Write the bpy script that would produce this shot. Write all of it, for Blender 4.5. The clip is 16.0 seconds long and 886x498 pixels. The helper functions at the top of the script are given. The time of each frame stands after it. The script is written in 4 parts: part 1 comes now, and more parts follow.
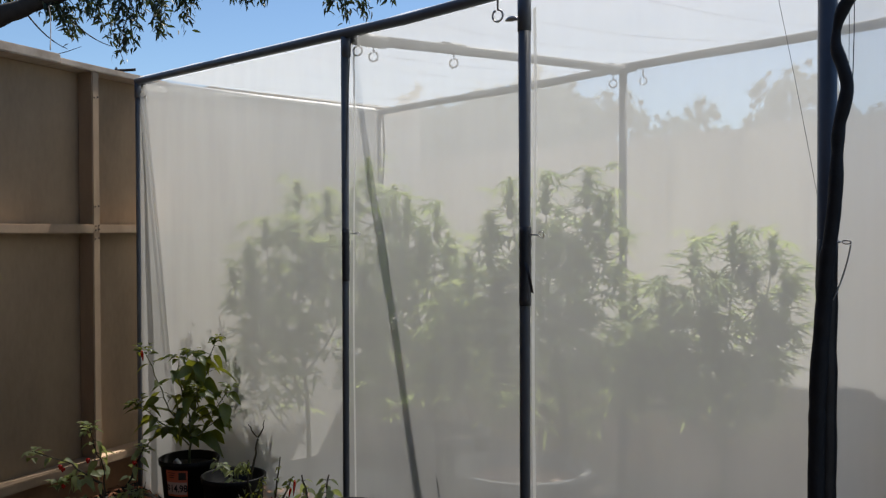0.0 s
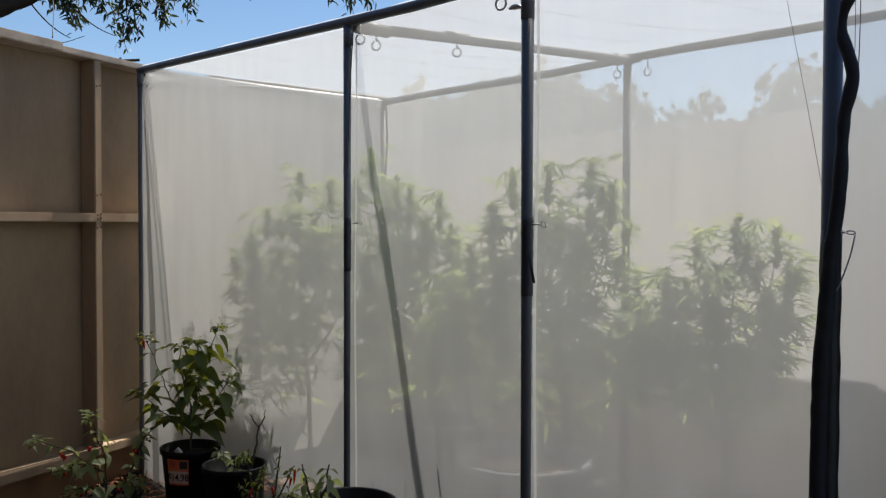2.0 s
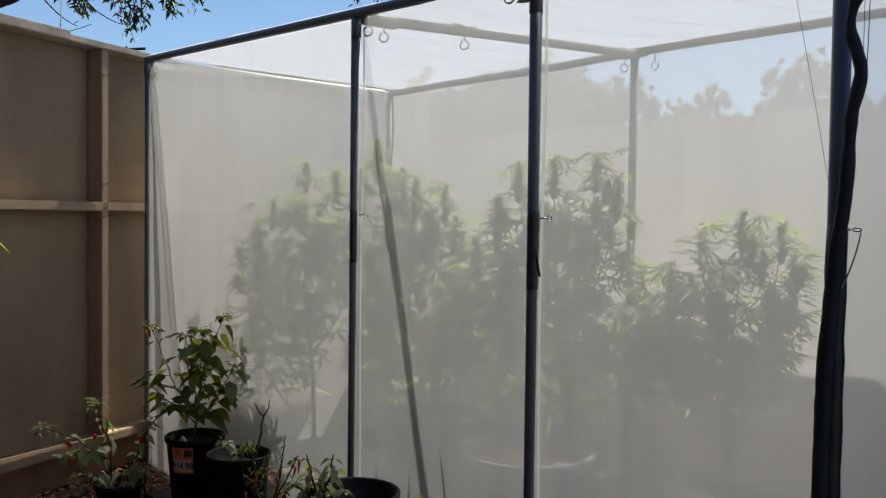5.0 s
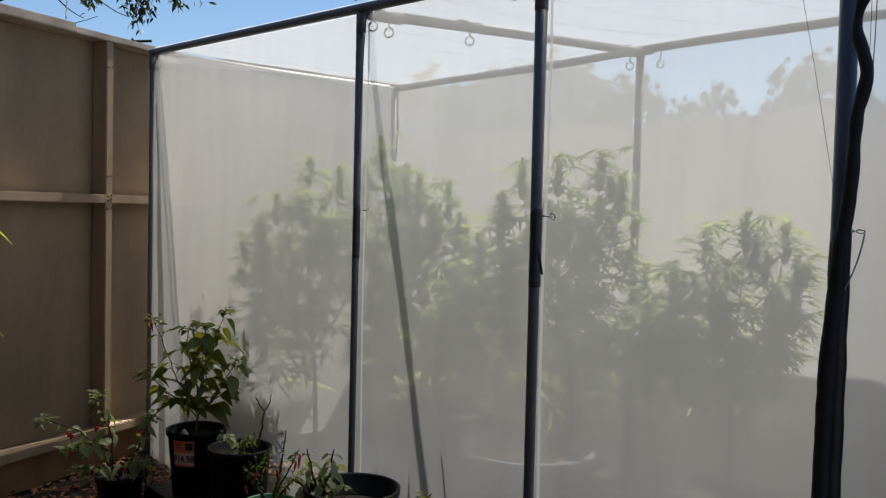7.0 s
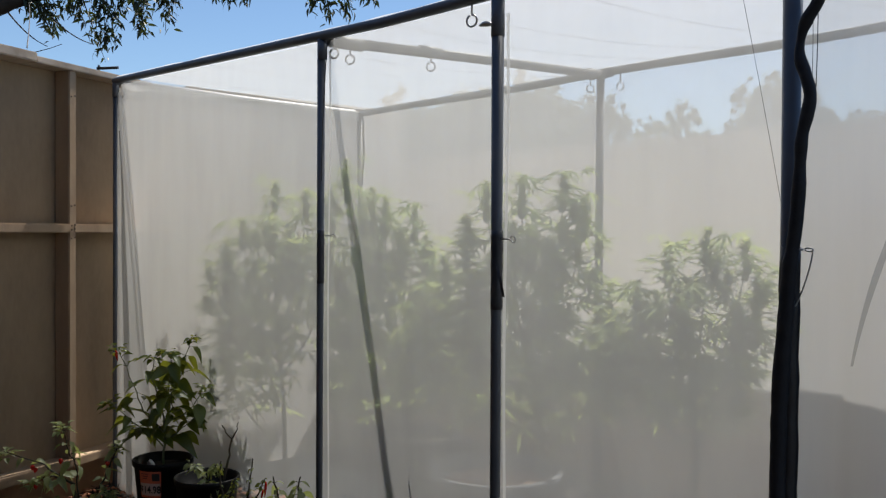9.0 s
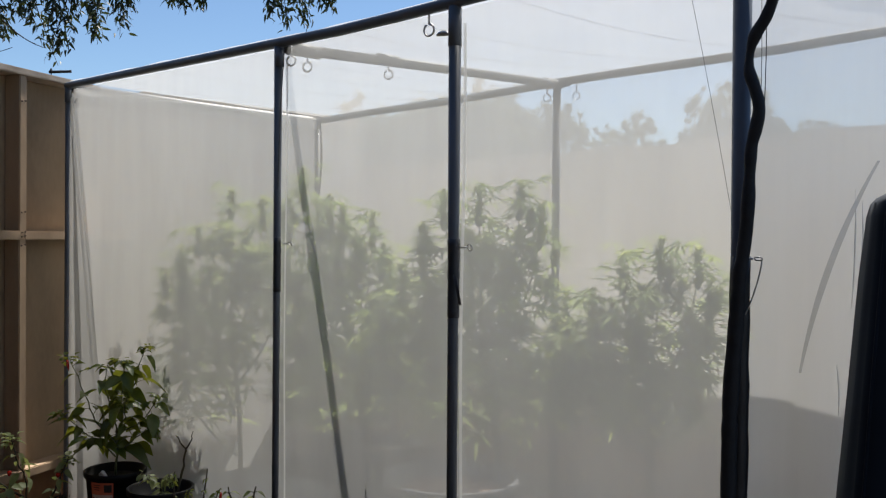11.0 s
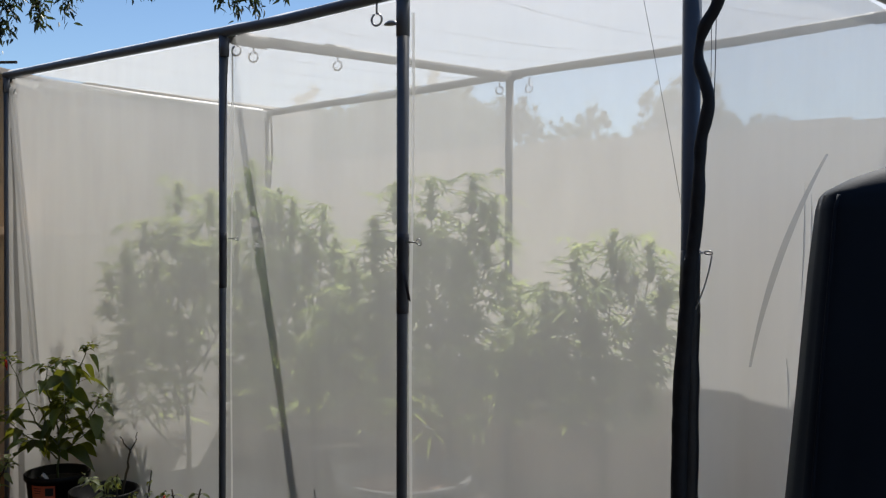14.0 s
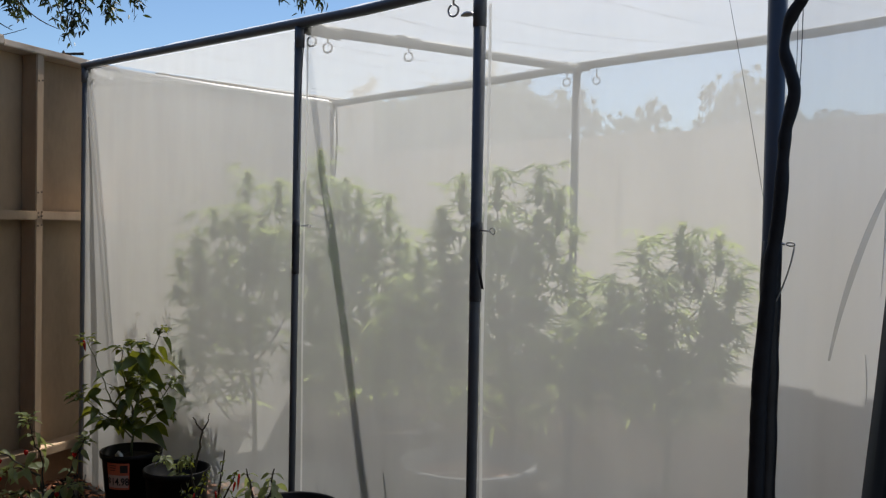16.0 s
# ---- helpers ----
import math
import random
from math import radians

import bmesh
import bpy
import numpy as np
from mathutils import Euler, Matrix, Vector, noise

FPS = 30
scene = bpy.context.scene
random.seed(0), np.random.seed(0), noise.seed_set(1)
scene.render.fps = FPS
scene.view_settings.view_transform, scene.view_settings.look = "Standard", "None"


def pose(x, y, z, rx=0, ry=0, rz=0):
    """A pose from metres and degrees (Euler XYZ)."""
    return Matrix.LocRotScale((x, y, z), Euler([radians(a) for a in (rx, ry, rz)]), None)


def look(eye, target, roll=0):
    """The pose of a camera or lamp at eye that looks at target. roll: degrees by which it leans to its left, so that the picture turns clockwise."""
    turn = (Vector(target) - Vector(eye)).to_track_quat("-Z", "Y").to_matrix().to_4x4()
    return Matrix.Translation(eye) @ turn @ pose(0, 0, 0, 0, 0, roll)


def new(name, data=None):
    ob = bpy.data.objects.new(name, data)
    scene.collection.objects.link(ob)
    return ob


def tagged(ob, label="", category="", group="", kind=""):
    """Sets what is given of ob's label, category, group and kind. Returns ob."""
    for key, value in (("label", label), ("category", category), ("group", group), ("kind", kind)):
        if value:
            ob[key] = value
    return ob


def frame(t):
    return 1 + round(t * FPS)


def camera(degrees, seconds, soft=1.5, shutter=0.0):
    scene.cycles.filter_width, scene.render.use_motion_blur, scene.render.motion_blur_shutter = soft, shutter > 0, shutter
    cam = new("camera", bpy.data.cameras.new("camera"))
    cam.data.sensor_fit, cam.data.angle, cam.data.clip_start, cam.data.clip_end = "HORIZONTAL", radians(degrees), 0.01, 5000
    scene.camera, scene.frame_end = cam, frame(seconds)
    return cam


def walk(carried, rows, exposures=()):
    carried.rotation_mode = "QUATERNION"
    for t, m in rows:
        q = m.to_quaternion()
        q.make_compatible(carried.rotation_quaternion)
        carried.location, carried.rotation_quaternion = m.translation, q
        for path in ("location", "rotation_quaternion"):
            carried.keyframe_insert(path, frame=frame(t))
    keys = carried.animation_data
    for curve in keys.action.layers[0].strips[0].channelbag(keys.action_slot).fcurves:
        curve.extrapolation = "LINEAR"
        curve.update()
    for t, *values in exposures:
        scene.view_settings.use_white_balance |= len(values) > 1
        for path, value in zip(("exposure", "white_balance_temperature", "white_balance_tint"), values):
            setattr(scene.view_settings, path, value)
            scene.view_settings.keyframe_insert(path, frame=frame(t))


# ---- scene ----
cam = camera(52.5, 16.0, soft=1.3)
PATH = [
    (0, (4.336, -1.701, 1.271), (2.807, -0.413, 1.233), -0.1),
    (0.5, (4.338, -1.698, 1.272), (2.808, -0.411, 1.226), -0.5),
    (1, (4.335, -1.702, 1.27), (2.808, -0.411, 1.222), -0.5),
    (1.5, (4.334, -1.697, 1.268), (2.803, -0.411, 1.22), -0.3),
    (2, (4.331, -1.69, 1.263), (2.797, -0.408, 1.208), 0.2),
    (2.5, (4.328, -1.68, 1.264), (2.793, -0.4, 1.197), -0.1),
    (3, (4.328, -1.687, 1.262), (2.794, -0.405, 1.199), 0.2),
    (3.5, (4.33, -1.69, 1.264), (2.793, -0.411, 1.199), 0.2),
    (4, (4.334, -1.702, 1.265), (2.798, -0.423, 1.194), 0.4),
    (6.5, (4.332, -1.695, 1.267), (2.787, -0.427, 1.192), 1.3),
    (7, (4.333, -1.694, 1.269), (2.789, -0.426, 1.185), 1.4),
    (7.5, (4.333, -1.684, 1.268), (2.789, -0.416, 1.178), 1.1),
    (8, (4.338, -1.69, 1.272), (2.8, -0.414, 1.195), 1.2),
    (8.5, (4.351, -1.686, 1.275), (2.815, -0.407, 1.209), 0.8),
    (9, (4.365, -1.683, 1.277), (2.858, -0.368, 1.242), 0.4),
    (11.3, (4.375, -1.684, 1.281), (2.932, -0.299, 1.259), 0.5),
    (11.5, (4.386, -1.666, 1.275), (2.943, -0.282, 1.247), 0.5),
    (12, (4.387, -1.659, 1.275), (2.982, -0.237, 1.239), 0.6),
    (12.5, (4.37, -1.637, 1.276), (2.984, -0.195, 1.234), 0.7),
    (13, (4.368, -1.631, 1.281), (2.995, -0.177, 1.26), 0.2),
    (13.5, (4.362, -1.628, 1.278), (3.002, -0.162, 1.253), 0.3),
    (14, (4.353, -1.635, 1.284), (2.976, -0.185, 1.251), 0.3),
    (14.5, (4.344, -1.654, 1.282), (2.953, -0.218, 1.238), 0.8),
    (15, (4.343, -1.687, 1.277), (2.938, -0.264, 1.236), 1.0),
    (15.5, (4.334, -1.692, 1.278), (2.892, -0.307, 1.236), 1.2),
    (16, (4.332, -1.695, 1.271), (2.874, -0.326, 1.222), 1.1),
]
walk(cam, [(t, look(eye, target, roll)) for t, eye, target, roll in PATH], [(0.0, 0.655), (16.0, 0.655)])
SKY_STRENGTH, SUN_STRENGTH, NET_COVER, ROOF_COVER = 0.076, 6.2, 0.45, 0.60

# ---- light ----
SUN = Vector((-0.228, 0.637, 1.0)).normalized()
world = bpy.data.worlds.new("sky")
scene.world = world
world.use_nodes = True
wn = world.node_tree.nodes
sky = wn.new("ShaderNodeTexSky")
sky.sky_type = "NISHITA"
sky.sun_disc = False
sky.dust_density, sky.ozone_density = 0.0, 4.5
sky.sun_elevation = math.asin(SUN.z)
sky.sun_rotation = math.atan2(SUN.x, SUN.y)
world.node_tree.links.new(sky.outputs[0], wn["Background"].inputs[0])
wn["Background"].inputs[1].default_value = SKY_STRENGTH
sun_data = bpy.data.lights.new("sun", "SUN")
sun_data.energy, sun_data.angle, sun_data.color = SUN_STRENGTH, radians(0.55), (1.0, 0.95, 0.875)
sun_ob = new("sun", sun_data)
sun_ob.matrix_world = look(SUN * 20, (0, 0, 0))
tagged(sun_ob, "the midday sun", "sun", kind="structure")


# ---- materials ----
def material(name, a, b=None, rough=0.6, scale=8.0, fine=120.0, bump=0.15, metal=0.0, through_light=0.0, stretch=(1, 1, 1), spread=0.0, spec=0.5, tl_color=None):
    """Two colours mixed by coarse and fine noise, bump, and light let through for leaves and cloth."""
    m = bpy.data.materials.new(name)
    m.use_nodes = True
    n, l = m.node_tree.nodes, m.node_tree.links
    p = n["Principled BSDF"]
    b = b or a
    co = n.new("ShaderNodeTexCoord")
    mp = n.new("ShaderNodeMapping")
    mp.inputs["Scale"].default_value = stretch
    l.new(co.outputs["Object"], mp.inputs[0])
    coarse, grain = n.new("ShaderNodeTexNoise"), n.new("ShaderNodeTexNoise")
    coarse.inputs["Scale"].default_value, coarse.inputs["Detail"].default_value = scale, 5
    grain.inputs["Scale"].default_value, grain.inputs["Detail"].default_value = fine, 3
    for t in (coarse, grain):
        l.new(mp.outputs[0], t.inputs["Vector"])
    mixf = n.new("ShaderNodeMath")
    mixf.operation = "MULTIPLY_ADD"
    mixf.inputs[1].default_value = 0.35
    l.new(grain.outputs[0], mixf.inputs[0])
    sub = n.new("ShaderNodeMath")
    sub.operation = "MULTIPLY_ADD"
    sub.inputs[1].default_value, sub.inputs[2].default_value = 1.9, -0.62
    l.new(coarse.outputs[0], sub.inputs[0])
    l.new(sub.outputs[0], mixf.inputs[2])
    mix = n.new("ShaderNodeMix")
    mix.data_type = "RGBA"
    mix.clamp_factor = True
    l.new(mixf.outputs[0], mix.inputs["Factor"])
    mix.inputs["A"].default_value, mix.inputs["B"].default_value = (*a, 1), (*b, 1)
    colour = mix.outputs["Result"]
    if spread:
        info, geo = n.new("ShaderNodeObjectInfo"), n.new("ShaderNodeNewGeometry")
        add = n.new("ShaderNodeMath")
        add.operation = "ADD"
        l.new(info.outputs["Random"], add.inputs[0])
        l.new(geo.outputs["Random Per Island"], add.inputs[1])
        hsv = n.new("ShaderNodeHueSaturation")
        vm = n.new("ShaderNodeMapRange")
        vm.inputs["From Max"].default_value = 2.0
        vm.inputs["To Min"].default_value, vm.inputs["To Max"].default_value = 1 - spread, 1 + spread
        l.new(add.outputs[0], vm.inputs[0])
        l.new(vm.outputs[0], hsv.inputs["Value"])
        l.new(colour, hsv.inputs["Color"])
        colour = hsv.outputs[0]
    l.new(colour, p.inputs["Base Color"])
    p.inputs["Roughness"].default_value, p.inputs["Metallic"].default_value = rough, metal
    p.inputs["Specular IOR Level"].default_value = spec
    if bump:
        bp = n.new("ShaderNodeBump")
        bp.inputs["Strength"].default_value, bp.inputs["Distance"].default_value = bump, 0.004
        l.new(mixf.outputs[0], bp.inputs["Height"])
        l.new(bp.outputs[0], p.inputs["Normal"])
    if through_light:
        tr, ms = n.new("ShaderNodeBsdfTranslucent"), n.new("ShaderNodeMixShader")
        if tl_color:
            tint = n.new("ShaderNodeMix")
            tint.data_type = "RGBA"
            tint.inputs["Factor"].default_value = 0.6
            l.new(colour, tint.inputs["A"])
            tint.inputs["B"].default_value = (*tl_color, 1)
            l.new(tint.outputs["Result"], tr.inputs[0])
        else:
            l.new(colour, tr.inputs[0])
        ms.inputs[0].default_value = through_light
        l.new(p.outputs[0], ms.inputs[1])
        l.new(tr.outputs[0], ms.inputs[2])
        l.new(ms.outputs[0], n["Material Output"].inputs[0])
    return m


def netting_material(name, cover, vary=0.06, tone=1.0, warm=0.0):
    """Fine white netting: an open weave that lets part of the light straight through; the threads scatter the rest to both sides."""
    m = bpy.data.materials.new(name)
    m.use_nodes = True
    n, l = m.node_tree.nodes, m.node_tree.links
    n.remove(n["Principled BSDF"])
    co = n.new("ShaderNodeTexCoord")
    mp = n.new("ShaderNodeMapping")
    mp.inputs["Scale"].default_value = (1, 1, 0.25)
    l.new(co.outputs["Object"], mp.inputs[0])
    noise_t = n.new("ShaderNodeTexNoise")
    noise_t.inputs["Scale"].default_value, noise_t.inputs["Detail"].default_value = 7, 4
    l.new(mp.outputs[0], noise_t.inputs["Vector"])
    mr = n.new("ShaderNodeMapRange")
    mr.inputs["To Min"].default_value, mr.inputs["To Max"].default_value = cover - vary, cover + vary
    l.new(noise_t.outputs[0], mr.inputs[0])
    di, tr, clear = n.new("ShaderNodeBsdfDiffuse"), n.new("ShaderNodeBsdfTranslucent"), n.new("ShaderNodeBsdfTransparent")
    di.inputs[0].default_value = (0.83 * tone, (0.835 - warm) * tone, (0.825 - 2 * warm) * tone, 1)
    tr.inputs[0].default_value = (0.83 * tone, (0.835 - warm) * tone, (0.82 - 2 * warm) * tone, 1)
    thread, out = n.new("ShaderNodeMixShader"), n.new("ShaderNodeMixShader")
    thread.inputs[0].default_value = 0.55
    l.new(di.outputs[0], thread.inputs[1])
    l.new(tr.outputs[0], thread.inputs[2])
    l.new(mr.outputs[0], out.inputs[0])
    l.new(clear.outputs[0], out.inputs[1])
    l.new(thread.outputs[0], out.inputs[2])
    l.new(out.outputs[0], n["Material Output"].inputs[0])
    return m


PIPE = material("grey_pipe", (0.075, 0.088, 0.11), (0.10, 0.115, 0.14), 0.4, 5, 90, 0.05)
# Same pipe behind the netting, its colour paled for the haze.
PIPE_HAZED = material("hazed_pipe", (0.17, 0.17, 0.165), (0.24, 0.24, 0.23), 0.5, 5, 90, 0.05)
TAPE = material("black_tape", (0.012, 0.012, 0.014), (0.025, 0.025, 0.03), 0.45, 20, 150, 0.4)
TAPE_DULL = material("dull_tape", (0.024, 0.028, 0.038), (0.04, 0.046, 0.06), 0.4, 20, 150, 0.3)
FOAM = material("black_foam", (0.008, 0.009, 0.012), (0.02, 0.021, 0.026), 0.7, 25, 220, 0.5)
STEEL = material("zinc_steel", (0.55, 0.55, 0.56), (0.4, 0.4, 0.41), 0.35, 30, 200, 0.05, 0.9)
NET = netting_material("white_netting", NET_COVER)
NET_END = netting_material("white_end_netting", 0.59)
NET_SIDE = netting_material("white_side_netting", 0.62)
NET_ROOF = netting_material("white_roof_netting", ROOF_COVER, 0.06, 0.90, 0.03)
HEM = netting_material("netting_hem", 0.8, 0.08)
WHITE_HEM = material("white_hem", (0.82, 0.82, 0.81), (0.76, 0.76, 0.75), 0.6, 20, 150, 0.1, through_light=0.2)
# Netting with greyer threads: the corner's shade sits in the colour.
SHADED_FLAP = netting_material("shaded_flap_netting", 0.62, 0.1, 0.55)
SHADE_STRIP = netting_material("dark_shade_strip", 0.8, 0.08, 0.36)
SHADOW_STREAK = netting_material("grey_shadow_streak", 0.5, 0.06, 0.6)
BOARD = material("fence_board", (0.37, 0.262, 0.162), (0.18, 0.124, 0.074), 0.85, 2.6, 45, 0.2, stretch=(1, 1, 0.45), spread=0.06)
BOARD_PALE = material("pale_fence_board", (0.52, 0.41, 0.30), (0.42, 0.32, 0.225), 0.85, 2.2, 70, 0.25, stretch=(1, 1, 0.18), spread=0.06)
TIMBER = material("fence_timber", (0.41, 0.295, 0.19), (0.26, 0.178, 0.113), 0.8, 6, 90, 0.35, stretch=(1, 1, 0.3), spread=0.1)
CAP = material("worn_cap_board", (0.56, 0.47, 0.38), (0.30, 0.225, 0.165), 0.85, 7, 60, 0.4, stretch=(1, 0.25, 1), spread=0.08)
STUCCO = material("stucco", (0.26, 0.23, 0.19), (0.2, 0.175, 0.145), 0.9, 3, 80, 0.5)
RUST = material("rusty_steel", (0.06, 0.04, 0.03), (0.1, 0.06, 0.04), 0.7, 60, 300, 0.2, 0.3)
KERB = material("stained_board", (0.38, 0.20, 0.095), (0.18, 0.098, 0.05), 0.85, 5, 60, 0.4)
SOIL = material("soil", (0.045, 0.038, 0.033), (0.026, 0.022, 0.02), 0.95, 14, 130, 0.8, spec=0.15)
FLOOR_SHADE = material("floor_shade", (0.014, 0.018, 0.023), (0.009, 0.012, 0.016), 0.9, 6, 180, 0.3, spec=0.05)
CHIP = material("wood_chip", (0.40, 0.17, 0.08), (0.20, 0.075, 0.035), 0.9, 30, 150, 0.3, spread=0.35)
POT = material("black_plastic_pot", (0.006, 0.006, 0.007), (0.011, 0.011, 0.012), 0.42, 9, 140, 0.08, spec=0.12)
POT_WORN = material("worn_grey_pot", (0.07, 0.075, 0.082), (0.12, 0.125, 0.13), 0.7, 9, 140, 0.1)
SOIL_CHIP = material("bark_soil", (0.28, 0.2, 0.16), (0.12, 0.085, 0.07), 0.95, 22, 150, 0.8)
POT_GREEN = material("green_plastic_pot", (0.03, 0.14, 0.05), (0.02, 0.10, 0.035), 0.45, 9, 140, 0.08)
TAG = material("pale_tag", (0.6, 0.6, 0.58), None, 0.5, 9, 140, 0.02)
POT_GREY = material("grey_plastic_pot", (0.018, 0.019, 0.021), (0.03, 0.031, 0.034), 0.8, 9, 140, 0.1, spec=0.15)
LEAF = material("hemp_leaf", (0.36, 0.46, 0.13), (0.27, 0.37, 0.09), 0.6, 9, 90, 0.1, through_light=0.58, spread=0.35, tl_color=(0.52, 0.58, 0.24))
BUD = material("hemp_bud", (0.50, 0.54, 0.24), (0.40, 0.45, 0.17), 0.8, 40, 200, 0.5, through_light=0.65, spread=0.25)
STEM = material("green_stem", (0.11, 0.13, 0.05), (0.07, 0.075, 0.035), 0.6, 20, 120, 0.2)
PEPPER_LEAF = material("pepper_leaf", (0.06, 0.105, 0.022), (0.032, 0.06, 0.013), 0.36, 14, 90, 0.15, through_light=0.42, spread=0.5, tl_color=(0.50, 0.50, 0.04))
PALE_LEAF = material("pale_leaf", (0.32, 0.35, 0.19), (0.13, 0.17, 0.07), 0.45, 14, 90, 0.15, through_light=0.45, spread=0.4, tl_color=(0.5, 0.55, 0.12))
PALM_LEAF = material("palm_leaflet", (0.16, 0.20, 0.03), (0.10, 0.14, 0.02), 0.4, 14, 90, 0.1, through_light=0.45, spread=0.3, tl_color=(0.55, 0.55, 0.05))
TWIG = material("brown_twig", (0.06, 0.05, 0.03), (0.035, 0.027, 0.018), 0.8, 25, 140, 0.3)
CHILI = material("red_chili", (0.55, 0.02, 0.012), (0.38, 0.01, 0.008), 0.22, 12, 80, 0.03)
TREE_LEAF = material("tree_leaf", (0.024, 0.04, 0.012), (0.012, 0.02, 0.008), 0.55, 6, 60, 0.1, through_light=0.12, spread=0.35, tl_color=(0.16, 0.2, 0.03))
BARK = material("bark", (0.03, 0.025, 0.022), (0.014, 0.012, 0.011), 0.9, 14, 90, 0.7)
COVER = material("black_cover_cloth", (0.008, 0.014, 0.025), (0.011, 0.019, 0.033), 0.75, 5, 240, 0.2, spec=0.2)
LABEL_RED = material("label_orange", (0.62, 0.15, 0.08), (0.5, 0.11, 0.06), 0.5, 10, 90, 0.02)
LABEL_PALE = material("label_pale", (0.55, 0.42, 0.38), (0.48, 0.35, 0.31), 0.5, 10, 90, 0.02)
INK = material("label_ink", (0.02, 0.02, 0.02), None, 0.6, 10, 90, 0.0)
CABLE = material("dark_cable", (0.03, 0.03, 0.035), None, 0.6, 10, 90, 0.0)
STRING = material("pale_string", (0.5, 0.49, 0.46), (0.4, 0.39, 0.37), 0.8, 10, 90, 0.0)
BAMBOO = material("weathered_stake", (0.16, 0.14, 0.11), (0.1, 0.085, 0.07), 0.8, 14, 90, 0.2)
FAR_LEAF = material("far_foliage", (0.15, 0.17, 0.10), (0.11, 0.13, 0.075), 0.8, 3, 20, 0.2, through_light=0.4, spread=0.3)


# ---- mesh helpers ----
def mesh_object(name, bm, mat, parent=None, label="", smooth=False):
    me = bpy.data.meshes.new(name)
    bm.to_mesh(me)
    bm.free()
    return data_object(name, me, mat, parent, label, smooth)


def data_object(name, me, mat, parent=None, label="", smooth=False):
    if mat and not me.materials:
        me.materials.append(mat)
    if smooth:
        me.polygons.foreach_set("use_smooth", [True] * len(me.polygons))
    ob = new(name, me)
    if parent:
        ob.parent = parent
    if label:
        ob["label"] = label
    return ob


part = mesh_object


def raw(name, verts, faces, mat, parent=None, label="", smooth=False):
    me = bpy.data.meshes.new(name)
    me.from_pydata([tuple(v) for v in verts], [], faces)
    me.update()
    return data_object(name, me, mat, parent, label, smooth)


def thing(name, label, category, at=(0, 0, 0), group="", kind=""):
    ob = new(name)
    ob.location = at
    return tagged(ob, label, category, group, kind)


def box(bm, lo, hi, bevel=0.0, turn=None):
    lo, hi = Vector(lo), Vector(hi)
    m = Matrix.Translation((lo + hi) / 2) @ Matrix.Diagonal((*(hi - lo), 1))
    got = bmesh.ops.create_cube(bm, size=1.0, matrix=(turn @ m) if turn else m)
    if bevel:
        edges = list({e for v in got["verts"] for e in v.link_edges})
        bmesh.ops.bevel(bm, geom=edges, offset=bevel, segments=2, affect="EDGES")
    return bm


def tube(points, radii, sides=10, caps=True):
    """A bmesh tube along points, with a radius for each."""
    bm = bmesh.new()
    add_tube(bm, points, radii, sides, caps)
    return bm


def add_tube(bm, points, radii, sides=8, caps=True):
    pts = [Vector(p) for p in points]
    if isinstance(radii, (int, float)):
        radii = [radii] * len(pts)
    rings, side = [], None
    for i, p in enumerate(pts):
        d = (pts[min(i + 1, len(pts) - 1)] - pts[max(i - 1, 0)]).normalized()
        if side is None:
            side = d.orthogonal().normalized()
        side = (side - d * side.dot(d)).normalized()
        other = d.cross(side)
        rings.append([bm.verts.new(p + radii[i] * (math.cos(a) * side + math.sin(a) * other)) for a in (2 * math.pi * k / sides for k in range(sides))])
    for r, s in zip(rings, rings[1:]):
        for k in range(sides):
            bm.faces.new((r[k], r[(k + 1) % sides], s[(k + 1) % sides], s[k]))
    if caps:
        bm.faces.new(list(reversed(rings[0])))
        bm.faces.new(rings[-1])


def lathe(profile, sides=32):
    """A bmesh turned about z from (radius, height) pairs."""
    bm = bmesh.new()
    rings = [[bm.verts.new((r * math.cos(a), r * math.sin(a), z)) for a in (2 * math.pi * k / sides for k in range(sides))] for r, z in profile]
    for r, s in zip(rings, rings[1:]):
        for k in range(sides):
            bm.faces.new((r[k], r[(k + 1) % sides], s[(k + 1) % sides], s[k]))
    bm.faces.new(list(reversed(rings[0])))
    bm.faces.new(rings[-1])
    return bm


def bend(a, b, sag=(0, 0, 0), n=8):
    a, b, s = Vector(a), Vector(b), Vector(sag)
    return [a.lerp(b, t) + s * (4 * t * (1 - t)) for t in (k / n for k in range(n + 1))]


class Bunch:
    """Collects many transformed copies of small shapes into one mesh."""

    def __init__(self):
        self.v, self.f, self.n = [], [], 0

    def add(self, shape, m):
        verts, faces = shape
        a = np.array(m)
        self.v.append(verts @ a[:3, :3].T + a[:3, 3])
        self.f += [tuple(i + self.n for i in f) for f in faces]
        self.n += len(verts)

    def done(self, name, mat, parent=None, label="", smooth=False):
        return raw(name, np.concatenate(self.v).tolist(), self.f, mat, parent, label, smooth)


def blade(length, width, droop=0.15, fold=0.25, steps=4, start=0.0):
    """One leaf blade along +y, folded at its midrib: verts, faces."""
    v, f = [], []
    for k in range(steps + 1):
        t = k / steps
        w = width * (math.sin(math.pi * min(1, 0.06 + 0.94 * t) ** 0.8) if 0 < k < steps else 0.02)
        y, z = start + length * t, -droop * length * t * t
        v += [(-w / 2, y, z + fold * w / 2), (0, y, z), (w / 2, y, z + fold * w / 2)]
    for k in range(steps):
        a = 3 * k
        f += [(a, a + 1, a + 4, a + 3), (a + 1, a + 2, a + 5, a + 4)]
    return np.array(v, float), f


